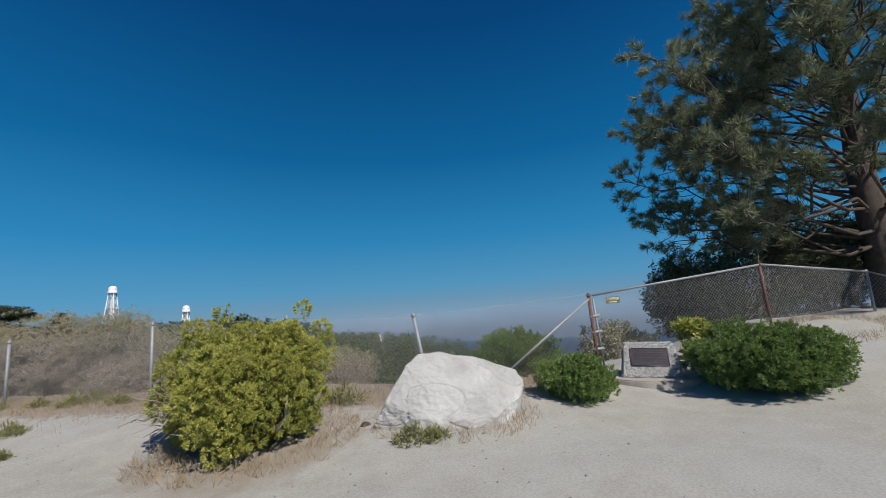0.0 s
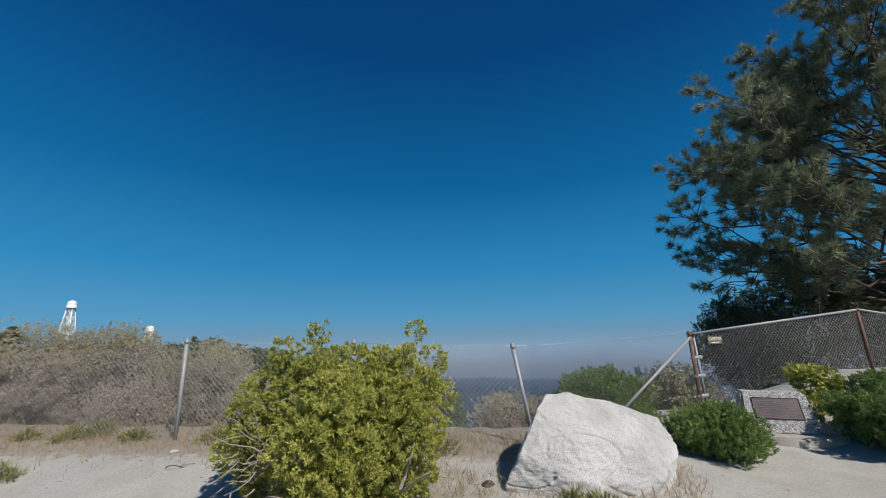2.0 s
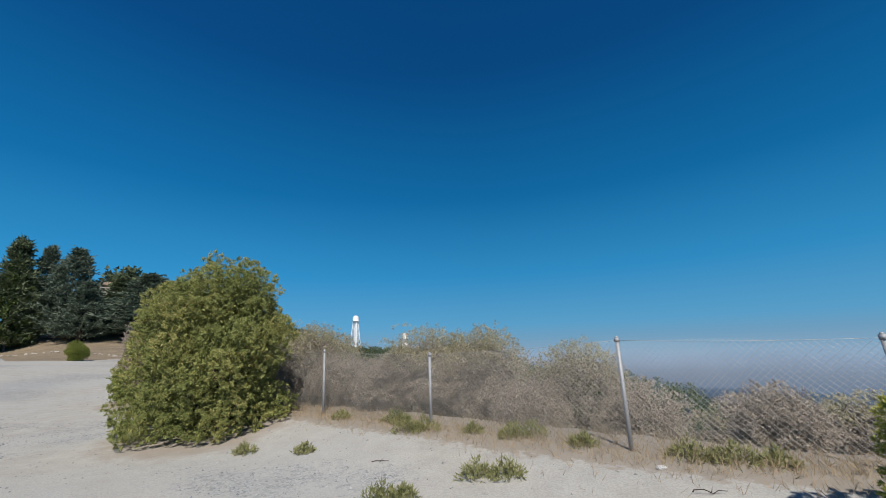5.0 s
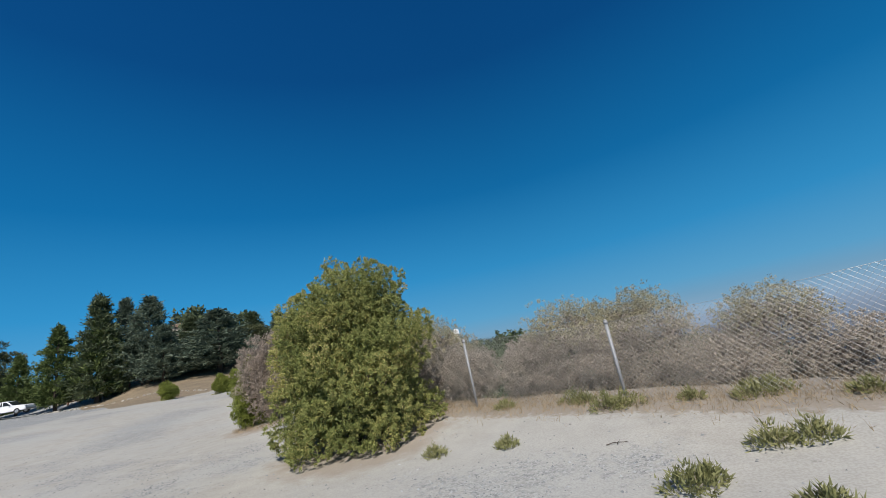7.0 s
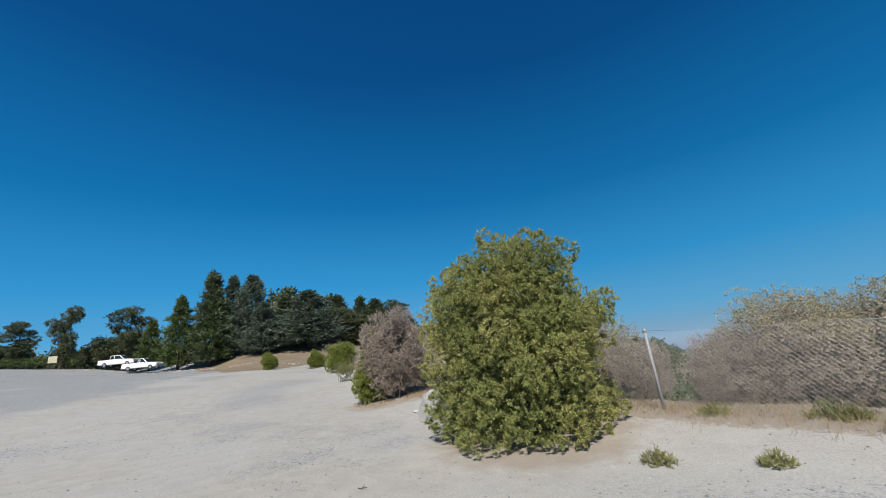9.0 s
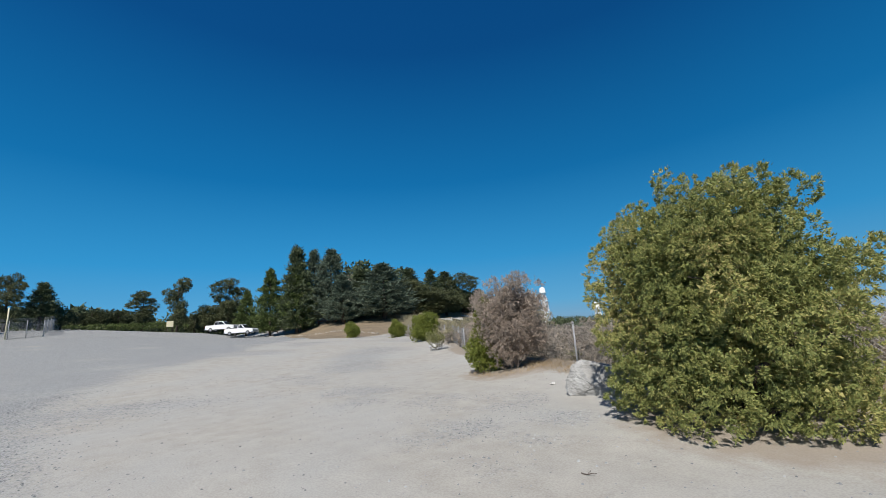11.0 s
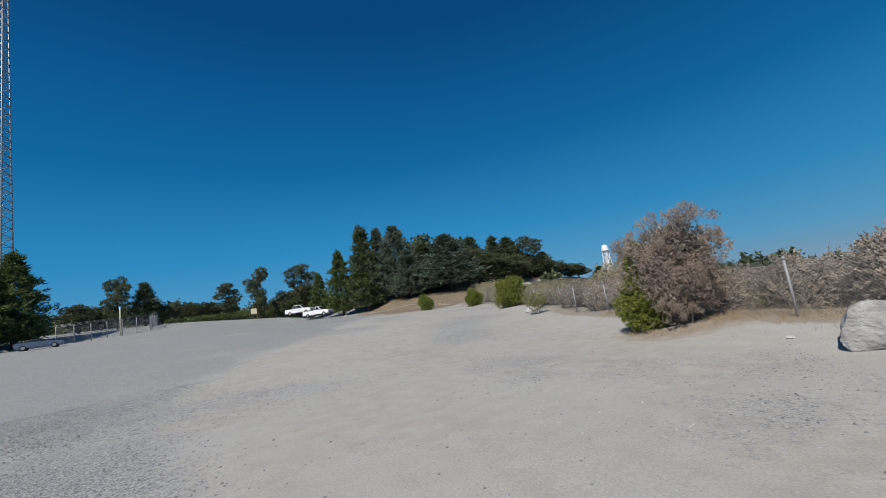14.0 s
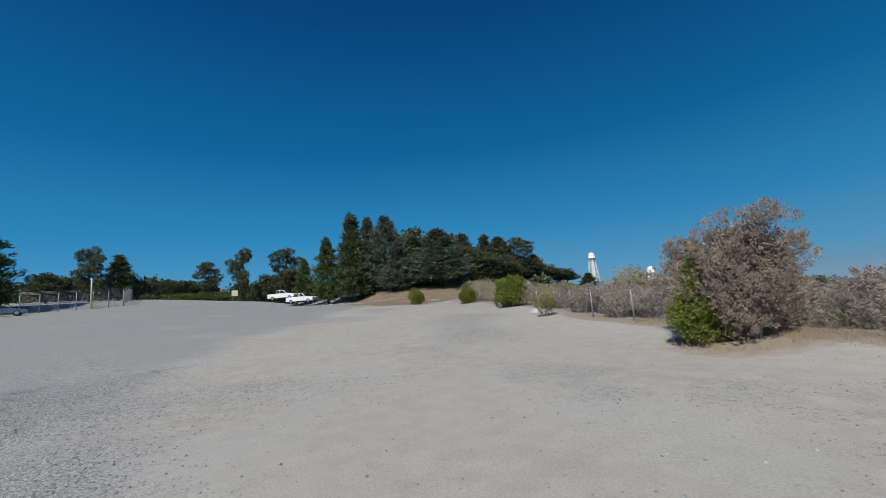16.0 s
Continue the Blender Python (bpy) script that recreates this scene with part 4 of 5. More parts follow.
def build_chaparral():
    # brown dome bushes: x, y, radius, top, olive upper part from
    rows = [(-8.15, 11.1, 1.2, 2.16, 1.25), (-6.75, 11.2, 1.2, 2.12, 1.25), (-7.45, 12.2, 1.2, 2.0, 1.2), (-4.75, 10.75, 1.2, 1.68, 1.05), (-3.65, 10.3, 0.8, 0.85, 3), (-5.6, 9.9, 0.7, 0.8, 3), (-9.05, 10.7, 0.75, 1.35, 3),
            (-11.8, 11.75, 1.3, 2.42, 1.4), (-12.9, 12.5, 1.3, 2.4, 1.5), (-10.75, 11.2, 0.75, 1.42, 3), (-14.6, 13.0, 1.0, 1.75, 3), (-16.6, 14.4, 1.1, 1.45, 3), (-18.2, 15.6, 1.3, 1.3, 3),
            (-21.3, 17.6, 1.4, 2.6, 1.6), (-24.4, 20.0, 1.6, 2.5, 1.6), (-20.4, 16.2, 1.0, 1.7, 3), (-24.0, 18.4, 1.1, 1.5, 3), (-27.2, 21.0, 1.4, 1.7, 3), (-30.6, 23.6, 1.5, 1.8, 1.2), (-35.0, 26.8, 1.7, 2.1, 1.2),
            (-40.0, 30.4, 1.9, 2.3, 1.2), (-45.0, 34.0, 2.1, 2.8, 1.2), (-50.5, 37.5, 2.6, 3.6, 1.4), (-56.0, 41.8, 2.8, 4.0, 1.4), (-16.0, 18.5, 1.9, 1.3, 3), (-0.9, 9.3, 0.75, 0.75, 0.4), (-2.2, 8.7, 0.55, 0.7, 3), (1.4, 8.6, 0.8, 0.45, 0.2), (-1.9, 10.4, 0.9, 0.55, 0.2), (-13.6, 15.6, 1.4, 2.4, 1.5)]
    for i, (x, y, r, top, olive) in enumerate(rows):
        rng = np.random.default_rng(100 + i)
        z0 = height(x, y)
        hh = max(0.8, top - z0)
        lob = lobed(r, r, hh * 0.55, hh * 0.46, 64, 0.19, rng, 0.02, 0.88, 1.0)
        near = x > -13
        lob = clumped(lob, 260, 0.135, rng) if near else clumped(lob, 150, 0.13 * r, rng)
        bush("chaparral_bush", (x, y, z0), "grey-brown domed chaparral bush behind the fence", "bush", lob, (4400 if top > 1.3 else 2200) if near else 1700, (0.038, 0.0135) if near else (0.08, 0.028), M_CHAP, 200 + i, 15, 0.8, 0.3,
             (10, r * 0.9, hh * 0.9, 0.03), M_TWIG, "chaparral behind the fence", offset=0.025, spray=0.07 if near else 0.13, gaps=(2.2, -0.3), second=(M_CHAPTOP, olive - z0) if olive < 3 else None)
    # big dead brown bush in the lot
    rng = np.random.default_rng(301)
    lob = lobed(1.25, 1.15, 1.08, 1.3, 70, 0.17, rng, 0.1, 0.7, 1.5)
    for j in range(10):
        a = rng.uniform(0, 6.28)
        lob.append((1.1 * math.cos(a), 0.7 * math.sin(a), 2.15 + 0.2 * rng.normal(), 0.24, 0.24, 0.36))
    bush("brown_bush", (-18.8, 12.45, height(-18.8, 12.45)), "large dry pinkish-brown bush at the lot's edge", "bush", clumped(lob, 330, 0.16, rng), 8000, (0.07, 0.018), M_BROWNBUSH, 302, 16, 0.5, 0.9, (12, 1.15, 2.0, 0.03), M_TWIG, offset=0.03, spray=0.14, gaps=(1.5, -0.35))
    # dark shrubs beyond the gate
    for i, (x, y, r, h) in enumerate(((9.4, 10.4, 1.3, 2.9), (11.3, 10.2, 1.8, 3.6), (6.6, 10.2, 1.1, 1.1), (13.6, 9.6, 1.7, 3.4), (15.4, 8.2, 1.8, 3.2))):
        rng = np.random.default_rng(310 + i)
        lob = lobed(r, r * 0.9, h * 0.52, h * 0.47, 44, 0.22, rng, 0.02, 0.8)
        z0 = height(x, y) + 0.05
        bush("scrub_oak", (x, y, height(x, y)), "dark-leaved scrub oak behind the gate", "bush", [(a, b, c + (z0 - height(x, y)), d, e, f) for a, b, c, d, e, f in lob], 1500 if i != 2 else 600, (0.075, 0.045), M_OAK if i != 2 else M_CHAPTOP, 320 + i, 20, 0.9, 0.3,
             (12, r * 0.9, h, 0.04), M_TWIG, "scrub behind the gate", offset=0.06, spray=0.22)


def build_weeds():
    spots = [(-5.95, 6.88, 0.24), (-5.6, 6.92, 0.22), (-6.78, 6.05, 0.26), (-6.62, 6.25, 0.16), (-5.99, 5.68, 0.18), (-7.5, 8.45, 0.3), (-7.25, 8.55, 0.26), (-5.7, 8.35, 0.28), (-5.45, 8.5, 0.26), (-3.5, 7.6, 0.28), (-10.02, 7.5, 0.2), (-8.86, 7.5, 0.15), (-8.1, 9.2, 0.26),
             (-7.9, 9.05, 0.2), (-3.1, 7.5, 0.28), (-2.7, 7.45, 0.2), (0.36, 4.58, 0.22), (0.62, 4.56, 0.16), (-0.6, 6.3, 0.36), (-4.7, 7.95, 0.2), (-6.4, 8.5, 0.16), (-9.4, 9.4, 0.2), (-4.9, 5.95, 0.08), (-48.2, 31.0, 0.5)]
    for i, (x, y, r) in enumerate(spots):
        rng = np.random.default_rng(400 + i)
        n = int(40 + 260 * r)
        a, q = rng.uniform(0, 6.28, n), rng.uniform(0, 1, n) ** 0.8
        p = np.stack([np.cos(a) * q * r, np.sin(a) * q * r * 0.8, rng.uniform(0.02, 0.75, n) * r * (1.15 - q)], 1)
        d = unit(np.stack([np.cos(a) * q, np.sin(a) * q, np.full(n, 0.9)], 1))
        w = thing("weed_clump", (x, y, height(x, y)), "low grey-green weed clump growing in the sand", "weed", "weeds on the sand")
        part("leaf_tuft", quad_mesh("leaf_tuft", leaves(p, d, 5, 0.075, 0.018, 0.5, rng, 0.02)), M_WEED, w)
        for t in rng.uniform(0, 6.28, 4):
            part("stem", tubes("stem", [(bent((0, 0, -0.02), (math.cos(t) * r * 0.6, math.sin(t) * r * 0.6, r * 0.4), rng, 0.1, 4), 0.005, 0.002)], 4), M_TWIG, w)
    # dead twigs lying on the sand
    for i, (x, y, ln) in enumerate(((-4.95, 5.85, 0.55), (-13.19, 5.59, 0.16), (-3.6, 6.6, 0.3), (-7.4, 7.2, 0.25))):
        rng = np.random.default_rng(460 + i)
        t = thing("dead_twig", (x, y, height(x, y) + 0.015), "thin dry twig lying on the sand", "twig", "fallen twigs")
        part("stick", tubes("stick", [(bent((-ln / 2, 0, 0), (ln / 2, 0.1 * ln, 0.02), rng, 0.07, 6), 0.007, 0.003), (bent((0, 0, 0), (0.12 * ln, 0.2 * ln, 0.04), rng, 0.05, 4), 0.005, 0.002)], 5), M_BARK, t)
    # dry grass along the fence and round the bushes
    rng = np.random.default_rng(480)
    pts = []
    for (ax, ay), (bx, by) in zip([(4.1, 6.5)] + FENCE[:8], FENCE[:9]):
        for _ in range(800):
            f, s = rng.uniform(), rng.normal() * 0.4
            x, y = ax + (bx - ax) * f + 0.3 * s, ay + (by - ay) * f + s
            pts.append((x, y, height(x, y)))
    for cx, cy, r, n_ in ((-1.6, 5.25, 1.3, 900), (1.0, 5.2, 1.12, 500), (8.6, 6.0, 1.2, 500), (-18.8, 12.2, 1.3, 500), (-86, 42.5, 12, 900)):
        for _ in range(n_):
            a, q = rng.uniform(0, 6.28), r * rng.uniform(0.6, 1.05)
            x, y = cx + math.cos(a) * q, cy + math.sin(a) * q * 0.75
            pts.append((x, y, height(x, y)))
    pts = np.array(pts)
    d = unit(rng.normal(size=(len(pts), 3)) * 0.45 + (0, 0, 1))
    ob = tagged(new("dry_grass", quad_mesh("dry_grass", leaves(pts, d, 4, 0.13, 0.006, 0.4, rng, 0.03))), "thin tan dry grass along the fence", "grass", kind="stuff")
    ob.data.materials.append(M_STRAW)


def build_gravel():
    """Loose stones on the lot, densest to the south-west."""
    rng = np.random.default_rng(500)
    base = np.array([(1, 0, 0), (-1, 0, 0), (0, 1, 0), (0, -1, 0), (0, 0, 1)], float)
    tri = [(0, 2, 4), (2, 1, 4), (1, 3, 4), (3, 0, 4)]
    vs, fs = [], []
    n = 0
    while n < 42000:
        x = 4 - 34 * rng.uniform() ** 0.7
        y = rng.uniform(-3, 11) if x > -18 else rng.uniform(-9, 14)
        if beyond(x, y) > -0.3:
            continue
        if rng.uniform() > gravel_amount(x, y) ** 1.5 + 0.02:
            continue
        s = 0.008 + 0.012 * rng.uniform() ** 2 + 0.0004 * max(0, -x - 18)
        v = base * s * rng.uniform(0.6, 1.3, (5, 3)) * (1.2, 1.2, 0.9)
        a = rng.uniform(0, 6.28)
        c, si = math.cos(a), math.sin(a)
        v = np.stack([v[:, 0] * c - v[:, 1] * si + x, v[:, 0] * si + v[:, 1] * c + y, v[:, 2] + height(x, y) + s * 0.02], 1)
        vs.append(v)
        fs += [tuple(i + n * 5 for i in t) for t in tri]
        n += 1
    me = bpy.data.meshes.new("gravel")
    me.from_pydata(np.concatenate(vs).tolist(), [], fs)
    me.materials.append(M_GRAVEL)
    tagged(new("gravel", me), "loose grey and tan gravel strewn over the lot", "gravel", kind="stuff")


M_GRAVEL = leafy("gravel_stone", [(0.0, (0.085, 0.09, 0.095)), (0.5, (0.23, 0.24, 0.245)), (1.0, (0.46, 0.47, 0.47))], 0.9, 0.6, transl=0.0)


# ---- trees ----
def build_pine():
    rng = np.random.default_rng(600)
    x, y = 13.0, 7.9
    ob = thing("pine_tree", (x, y, height(x, y)), "large spreading pine with long needles behind the gate", "tree")
    trunk = [(0, 0, -0.3), (0.1, 0.05, 1.4), (-0.12, 0, 3.6), (0.18, 0.1, 6), (0.0, 0, 7.8), (0.2, 0, 10.2)]
    part("trunk", tubes("trunk", [(trunk, 0.42, 0.07)], 10), M_BARK, ob)
    cs, ds = [], []
    for i in range(92):
        z = 1.9 + 8.0 * (i / 91) ** 0.95
        a = rng.uniform(0, 6.28) if i % 3 else math.pi - 0.3 + rng.normal() * 0.7
        reach = max(1.2, (6.0 - 0.45 * abs(z - 4.6) - 0.4 * max(0, z - 7)) * rng.uniform(0.62, 1.1))
        start = np.array((0, 0, z * 0.72))
        end = np.array((math.cos(a) * reach, math.sin(a) * reach, z + reach * rng.uniform(-0.05, 0.2)))
        pts = bent(start, end, rng, 0.045, 6)
        runs = [(pts, 0.03 + 0.03 * (1 - i / 92), 0.01)]
        for j in range(17):
            f = rng.uniform(0.3, 1.0) ** 0.7
            q = np.array(pts[int(f * 5)]) * (1 - (f * 5) % 1) + np.array(pts[min(5, int(f * 5) + 1)]) * ((f * 5) % 1)
            e = q + unit(np.array((math.cos(a), math.sin(a), 0.55)) + rng.normal(size=3) * 0.7) * rng.uniform(0.35, 0.9)
            runs.append((bent(q, e, rng, 0.08, 4), 0.014, 0.006))
            for m_ in range(3):
                cs.append(q + (e - q) * (0.66 + 0.17 * m_) + rng.normal(size=3) * 0.04)
                ds.append(unit((e - q) + np.array((0, 0, 0.3)) * np.linalg.norm(e - q)))
        part("limb", tubes("limb", runs, 5), M_BARK, ob)
    part("crown", quad_mesh("crown", leaves(np.array(cs), np.array(ds), 44, 0.25, 0.022, 0.75, rng, 0.02)), M_PINE, ob, "grey-green long pine needles")


def tree_master(kind, seed):
    """One tree 10 m high; the copies are scaled."""
    rng = np.random.default_rng(seed)
    ob = new("master")
    if kind == "oak":
        lob = lobed(3.1, 3.1, 4.4, 4.9, 44, 0.32, rng, 0.4, 0.75)
        p, d = lobe_points(lob, 2600, rng, 0.7, 0.9)
        mat, leaf, k, up, spread = M_OAK, (0.34, 0.2), 5, 0.3, 0.9
    elif kind == "pine":
        lob = []
        for i in range(26):
            z = 1.4 + 8.2 * i / 26 + rng.normal() * 0.2
            r = 2.5 * (1 - 0.45 * abs(z - 7) / 4) * rng.uniform(0.4, 1)
            a = rng.uniform(0, 6.28)
            lob.append((math.cos(a) * r, math.sin(a) * r, z, 1.15, 1.15, 0.62))
        p, d = lobe_points(lob, 2600, rng, 0.5, 0.5)
        mat, leaf, k, up, spread = M_OAK, (0.4, 0.12), 6, 0.6, 0.7
    else:
        # tiers of boughs, long below and short above
        wide = {"cedar": 2.5, "fir": 2.5, "bluepine": 2.9}[kind]
        cs, ds = [], []
        for i in range(420):
            f = rng.uniform() ** 1.25
            z = 0.7 + 9.2 * f
            r = wide * ((1 - f) ** 0.8 * (0.6 + 0.4 * min(1, f * 6)) + 0.03) * rng.uniform(0.6, 1.25) * (1 + 0.2 * math.sin(z * 4.3 + seed))
            a = rng.uniform(0, 6.28)
            for t in (0.45, 0.62, 0.78, 0.9, 1.0):
                droop = {"cedar": 0.25, "fir": -0.05, "bluepine": 0.2}[kind]
                cs.append((math.cos(a) * r * t + 0.1 * rng.normal(), math.sin(a) * r * t + 0.1 * rng.normal(), z + droop * r * t + 0.12 * rng.normal()))
                ds.append((math.cos(a), math.sin(a), 0.35))
        p, d = np.array(cs), unit(np.array(ds))
        mat = {"cedar": M_CEDAR, "fir": M_FIR, "bluepine": M_BLUEPINE}[kind]
        leaf, k, up, spread = {"cedar": (0.42, 0.13), "fir": (0.42, 0.12), "bluepine": (0.46, 0.13)}[kind], 6, 0.35, 0.6
    d = unit(d + np.array((0, 0, up)))
    part("trunk", tubes("trunk", [([(0, 0, -0.4), (0.05, 0, 3), (0, 0.05, 6), (0, 0, 9.4)], 0.22, 0.04)] + [(bent((0, 0, 2 + i * 0.7), (1.6 * math.cos(i * 2.4), 1.6 * math.sin(i * 2.4), 2.8 + i * 0.75), rng, 0.06, 4), 0.06, 0.015) for i in range(8)], 6), M_BARK, ob)
    part("crown", quad_mesh("crown", leaves(p, d, k, leaf[0], leaf[1], spread, rng, 0.1)), mat, ob)
    return ob


TREES = [("cedar", -90.3, -15.7, 15.8, 1.7), ("cedar", -93.1, -12.4, 17.9, 1.9), ("cedar", -94.6, -14.8, 14.6, 1.9), ("oak", -110.8, -7.4, 12.4, 3.0), ("pine", -104.1, -1.8, 15.3, 2.6), ("fir", -106.2, 2.1, 14.3, 2.3), ("oak", -108.1, 4.8, 11.1, 2.3), ("oak", -113.0, -4.5, 11.6, 2.6), ("oak", -120.8, 9.8, 11.4, 3.4), ("oak", -125.3, 14.6, 11.6, 3.2), ("pine", -114.9, 17.4, 14.2, 3.4), ("pine", -105.9, 21.7, 16.1, 2.7)]
TREES += [("oak", -122.6, 29.0, 10.9, 2.7), ("oak", -107.3, 28.0, 11.1, 3.2), ("pine", -106.3, 31.4, 16.2, 4.1), ("oak", -111.2, 32.4, 12.3, 4.1), ("cedar", -98.5, 32.5, 12.4, 2.0), ("cedar", -93.0, 35.2, 16.4, 2.7), ("fir", -89.2, 39.1, 20.8, 3.4), ("cedar", -88.9, 39.0, 16.7, 3.0), ("bluepine", -89.1, 43.0, 20.3, 2.8), ("bluepine", -85.6, 45.0, 19.9, 4.3), ("bluepine", -81.0, 44.8, 13.8, 3.2), ("fir", -92.8, 57.4, 17.6, 3.6)]
TREES += [("bluepine", -77.5, 52.6, 16.0, 5.8), ("oak", -83.2, 53.6, 13.4, 4.9), ("fir", -82.9, 64.6, 16.7, 3.5), ("pine", -78.6, 63.3, 13.5, 4.6), ("fir", -81.2, 70.5, 16.4, 2.8), ("fir", -82.0, 76.5, 16.3, 3.6), ("pine", -77.2, 78.0, 15.2, 4.6), ("oak", -75.2, 69.2, 11.4, 5.0), ("oak", -76.5, 80.9, 11.8, 3.9), ("fir", -78.5, 85.8, 11.5, 2.6), ("oak", -76.4, 87.3, 9.1, 4.1), ("oak", -76.3, 93.4, 8.0, 4.2)]
TREES += [("oak", -75.7, 96.2, 6.1, 3.4), ("pine", -74.8, 64.1, 10.1, 5.5), ("fir", -75.0, 105.9, 5.8, 2.3)]


def build_trees():
    about = {"oak": ("oak_tree", "dark rounded evergreen oak at the edge of the lot", 3.3), "pine": ("pine_tree", "tall open-crowned dark pine beyond the lot", 3.2), "cedar": ("cedar_tree", "pointed bright-green cedar beyond the lot", 1.95),
             "fir": ("fir_tree", "tall pointed dark fir in the hillside wood", 1.8), "bluepine": ("blue_pine", "broad blue-green conical pine on the bank", 2.75)}
    masters = {(k, i): tree_master(k, 700 + 10 * i + len(k)) for k in about for i in range(2)}
    for (k, i), ob in masters.items():
        ob.name = about[k][0]
        tagged(ob, about[k][1], "tree", "trees round the lot")
    used = set()
    for i, (k, x, y, top, half) in enumerate(TREES):
        z = height(x, y)
        h = max(3.0, top - z)
        key = (k, i % 2)
        s = h / 10.0
        w = half / about[k][2] * (1.7 if y < 0 and k == "cedar" else 1.25 if k == "bluepine" else 1.0)
        m = pose(x, y, z, 0, 0, i * 77 % 360) @ Matrix.Diagonal((w, w, s, 1))
        if key not in used:
            used.add(key)
            masters[key].matrix_basis = m
        else:
            c = copy_thing(masters[key], Matrix())
            c.matrix_basis = m
    # woods far off on the slopes
    rng = np.random.default_rng(800)
    cs, ds = [], []

    def clump(x, y, z, r, h, n_):
        u = unit(rng.normal(size=(n_, 3)))
        f = rng.uniform(size=(n_, 1))
        cs.append(np.array((x, y, z)) + np.concatenate([u[:, :2] * r * (1.05 - f * 0.85), f * h], 1))
        ds.append(unit(u + (0, 0, 0.6)))

    for _ in range(900):
        az = radians(rng.uniform(-30, 42))
        dist = rng.uniform(90, 420)
        x, y = math.sin(-az) * dist, math.cos(az) * dist
        if beyond(x, y) < 25:
            continue
        if math.degrees(az) < -11:
            continue
        low = 0.25 if 20 < math.degrees(az) < 40 else 0.85
        clump(x, y, height(x, y) - 1, rng.uniform(2, 4.5), rng.uniform(5, 11) * low, 70)
    mark = len(cs)
    for _ in range(330):
        az = radians(rng.uniform(-14, 26))
        dist = rng.uniform(42, 95)
        x, y = math.sin(-az) * dist, math.cos(az) * dist
        if beyond(x, y) > 16:
            clump(x, y, height(x, y) - 1, rng.uniform(1.5, 3), rng.uniform(2.5, 4.5) * (0.72 if math.degrees(az) < 9 else 1.0), 150)
    # a wooded ridge whose skyline falls away to the east
    crest = ((-17, -9.0), (-13, -5.2), (-7, -4.0), (2.5, -3.0), (6.5, -2.7), (9, -1.0), (14, -0.9), (20, 0.0), (32, 0.3))
    for _ in range(560):
        az = rng.uniform(-16, 31)
        dist = rng.uniform(118, 178)
        tilt = float(np.interp(az, [c_[0] for c_ in crest], [c_[1] for c_ in crest]))
        x, y = -4 - math.sin(radians(az)) * dist, 1 + math.cos(radians(az)) * dist
        foot = height(x, y) - 1
        top = 1.6 + dist * math.tan(radians(tilt)) + rng.uniform(-3.2, 0.2)
        if top > foot + 2:
            clump(x, y, foot, rng.uniform(2.2, 3.8), top - foot, 120)
    near_c, near_d = np.concatenate(cs[mark:]), np.concatenate(ds[mark:])
    del cs[mark:], ds[mark:]
    for _ in range(170):
        az = radians(rng.uniform(36, 56))
        dist = rng.uniform(95, 190)
        x, y = -16 - math.sin(az) * dist, 1 + math.cos(az) * dist
        clump(x, y, max(height(x, y), -6), rng.uniform(2, 4), rng.uniform(6, 11) * smooth(40, 52, math.degrees(az)), 110)
    for _ in range(230):
        az = radians(rng.uniform(56, 128))
        dist = rng.uniform(112, 150)
        x, y = -16 - math.sin(az) * dist, 1 + math.cos(az) * dist
        clump(x, y, height(x, y) - 1, rng.uniform(2.5, 4.5), rng.uniform(3.5, 6.5), 90)
    c, d = np.concatenate(cs), np.concatenate(ds)
    both = np.concatenate([leaves(c, d, 3, 1.1, 0.8, 0.9, rng, 0.4), leaves(near_c, near_d, 3, 0.55, 0.36, 0.9, rng, 0.3)])
    wood = tagged(new("far_woods", quad_mesh("far_woods", both)), "dark green wooded slopes beyond the fence", "woods", kind="stuff")
    wood.data.materials.append(M_FIR)


# ---- towers and buildings ----
def dome_mesh(r, h, sides=20):
    bm = bmesh.new()
    rows = [(r * 1.04, 0), (r * 1.04, 0.12 * h), (r, 0.13 * h), (r, 0.5 * h)] + [(r * math.cos(t), 0.5 * h + r * 0.95 * math.sin(t)) for t in np.linspace(0.15, math.pi / 2 - 0.05, 7)]
    prev = None
    for rr, z in rows:
        ring = [bm.verts.new((rr * math.cos(2 * math.pi * k / sides), rr * math.sin(2 * math.pi * k / sides), z)) for k in range(sides)]
        if prev:
            for k in range(sides):
                bm.faces.new((prev[k], prev[(k + 1) % sides], ring[(k + 1) % sides], ring[k]))
        prev = ring
    bm.faces.new(prev)
    bm.faces.new(list(reversed([v for v in bm.verts][:sides])))
    return bm


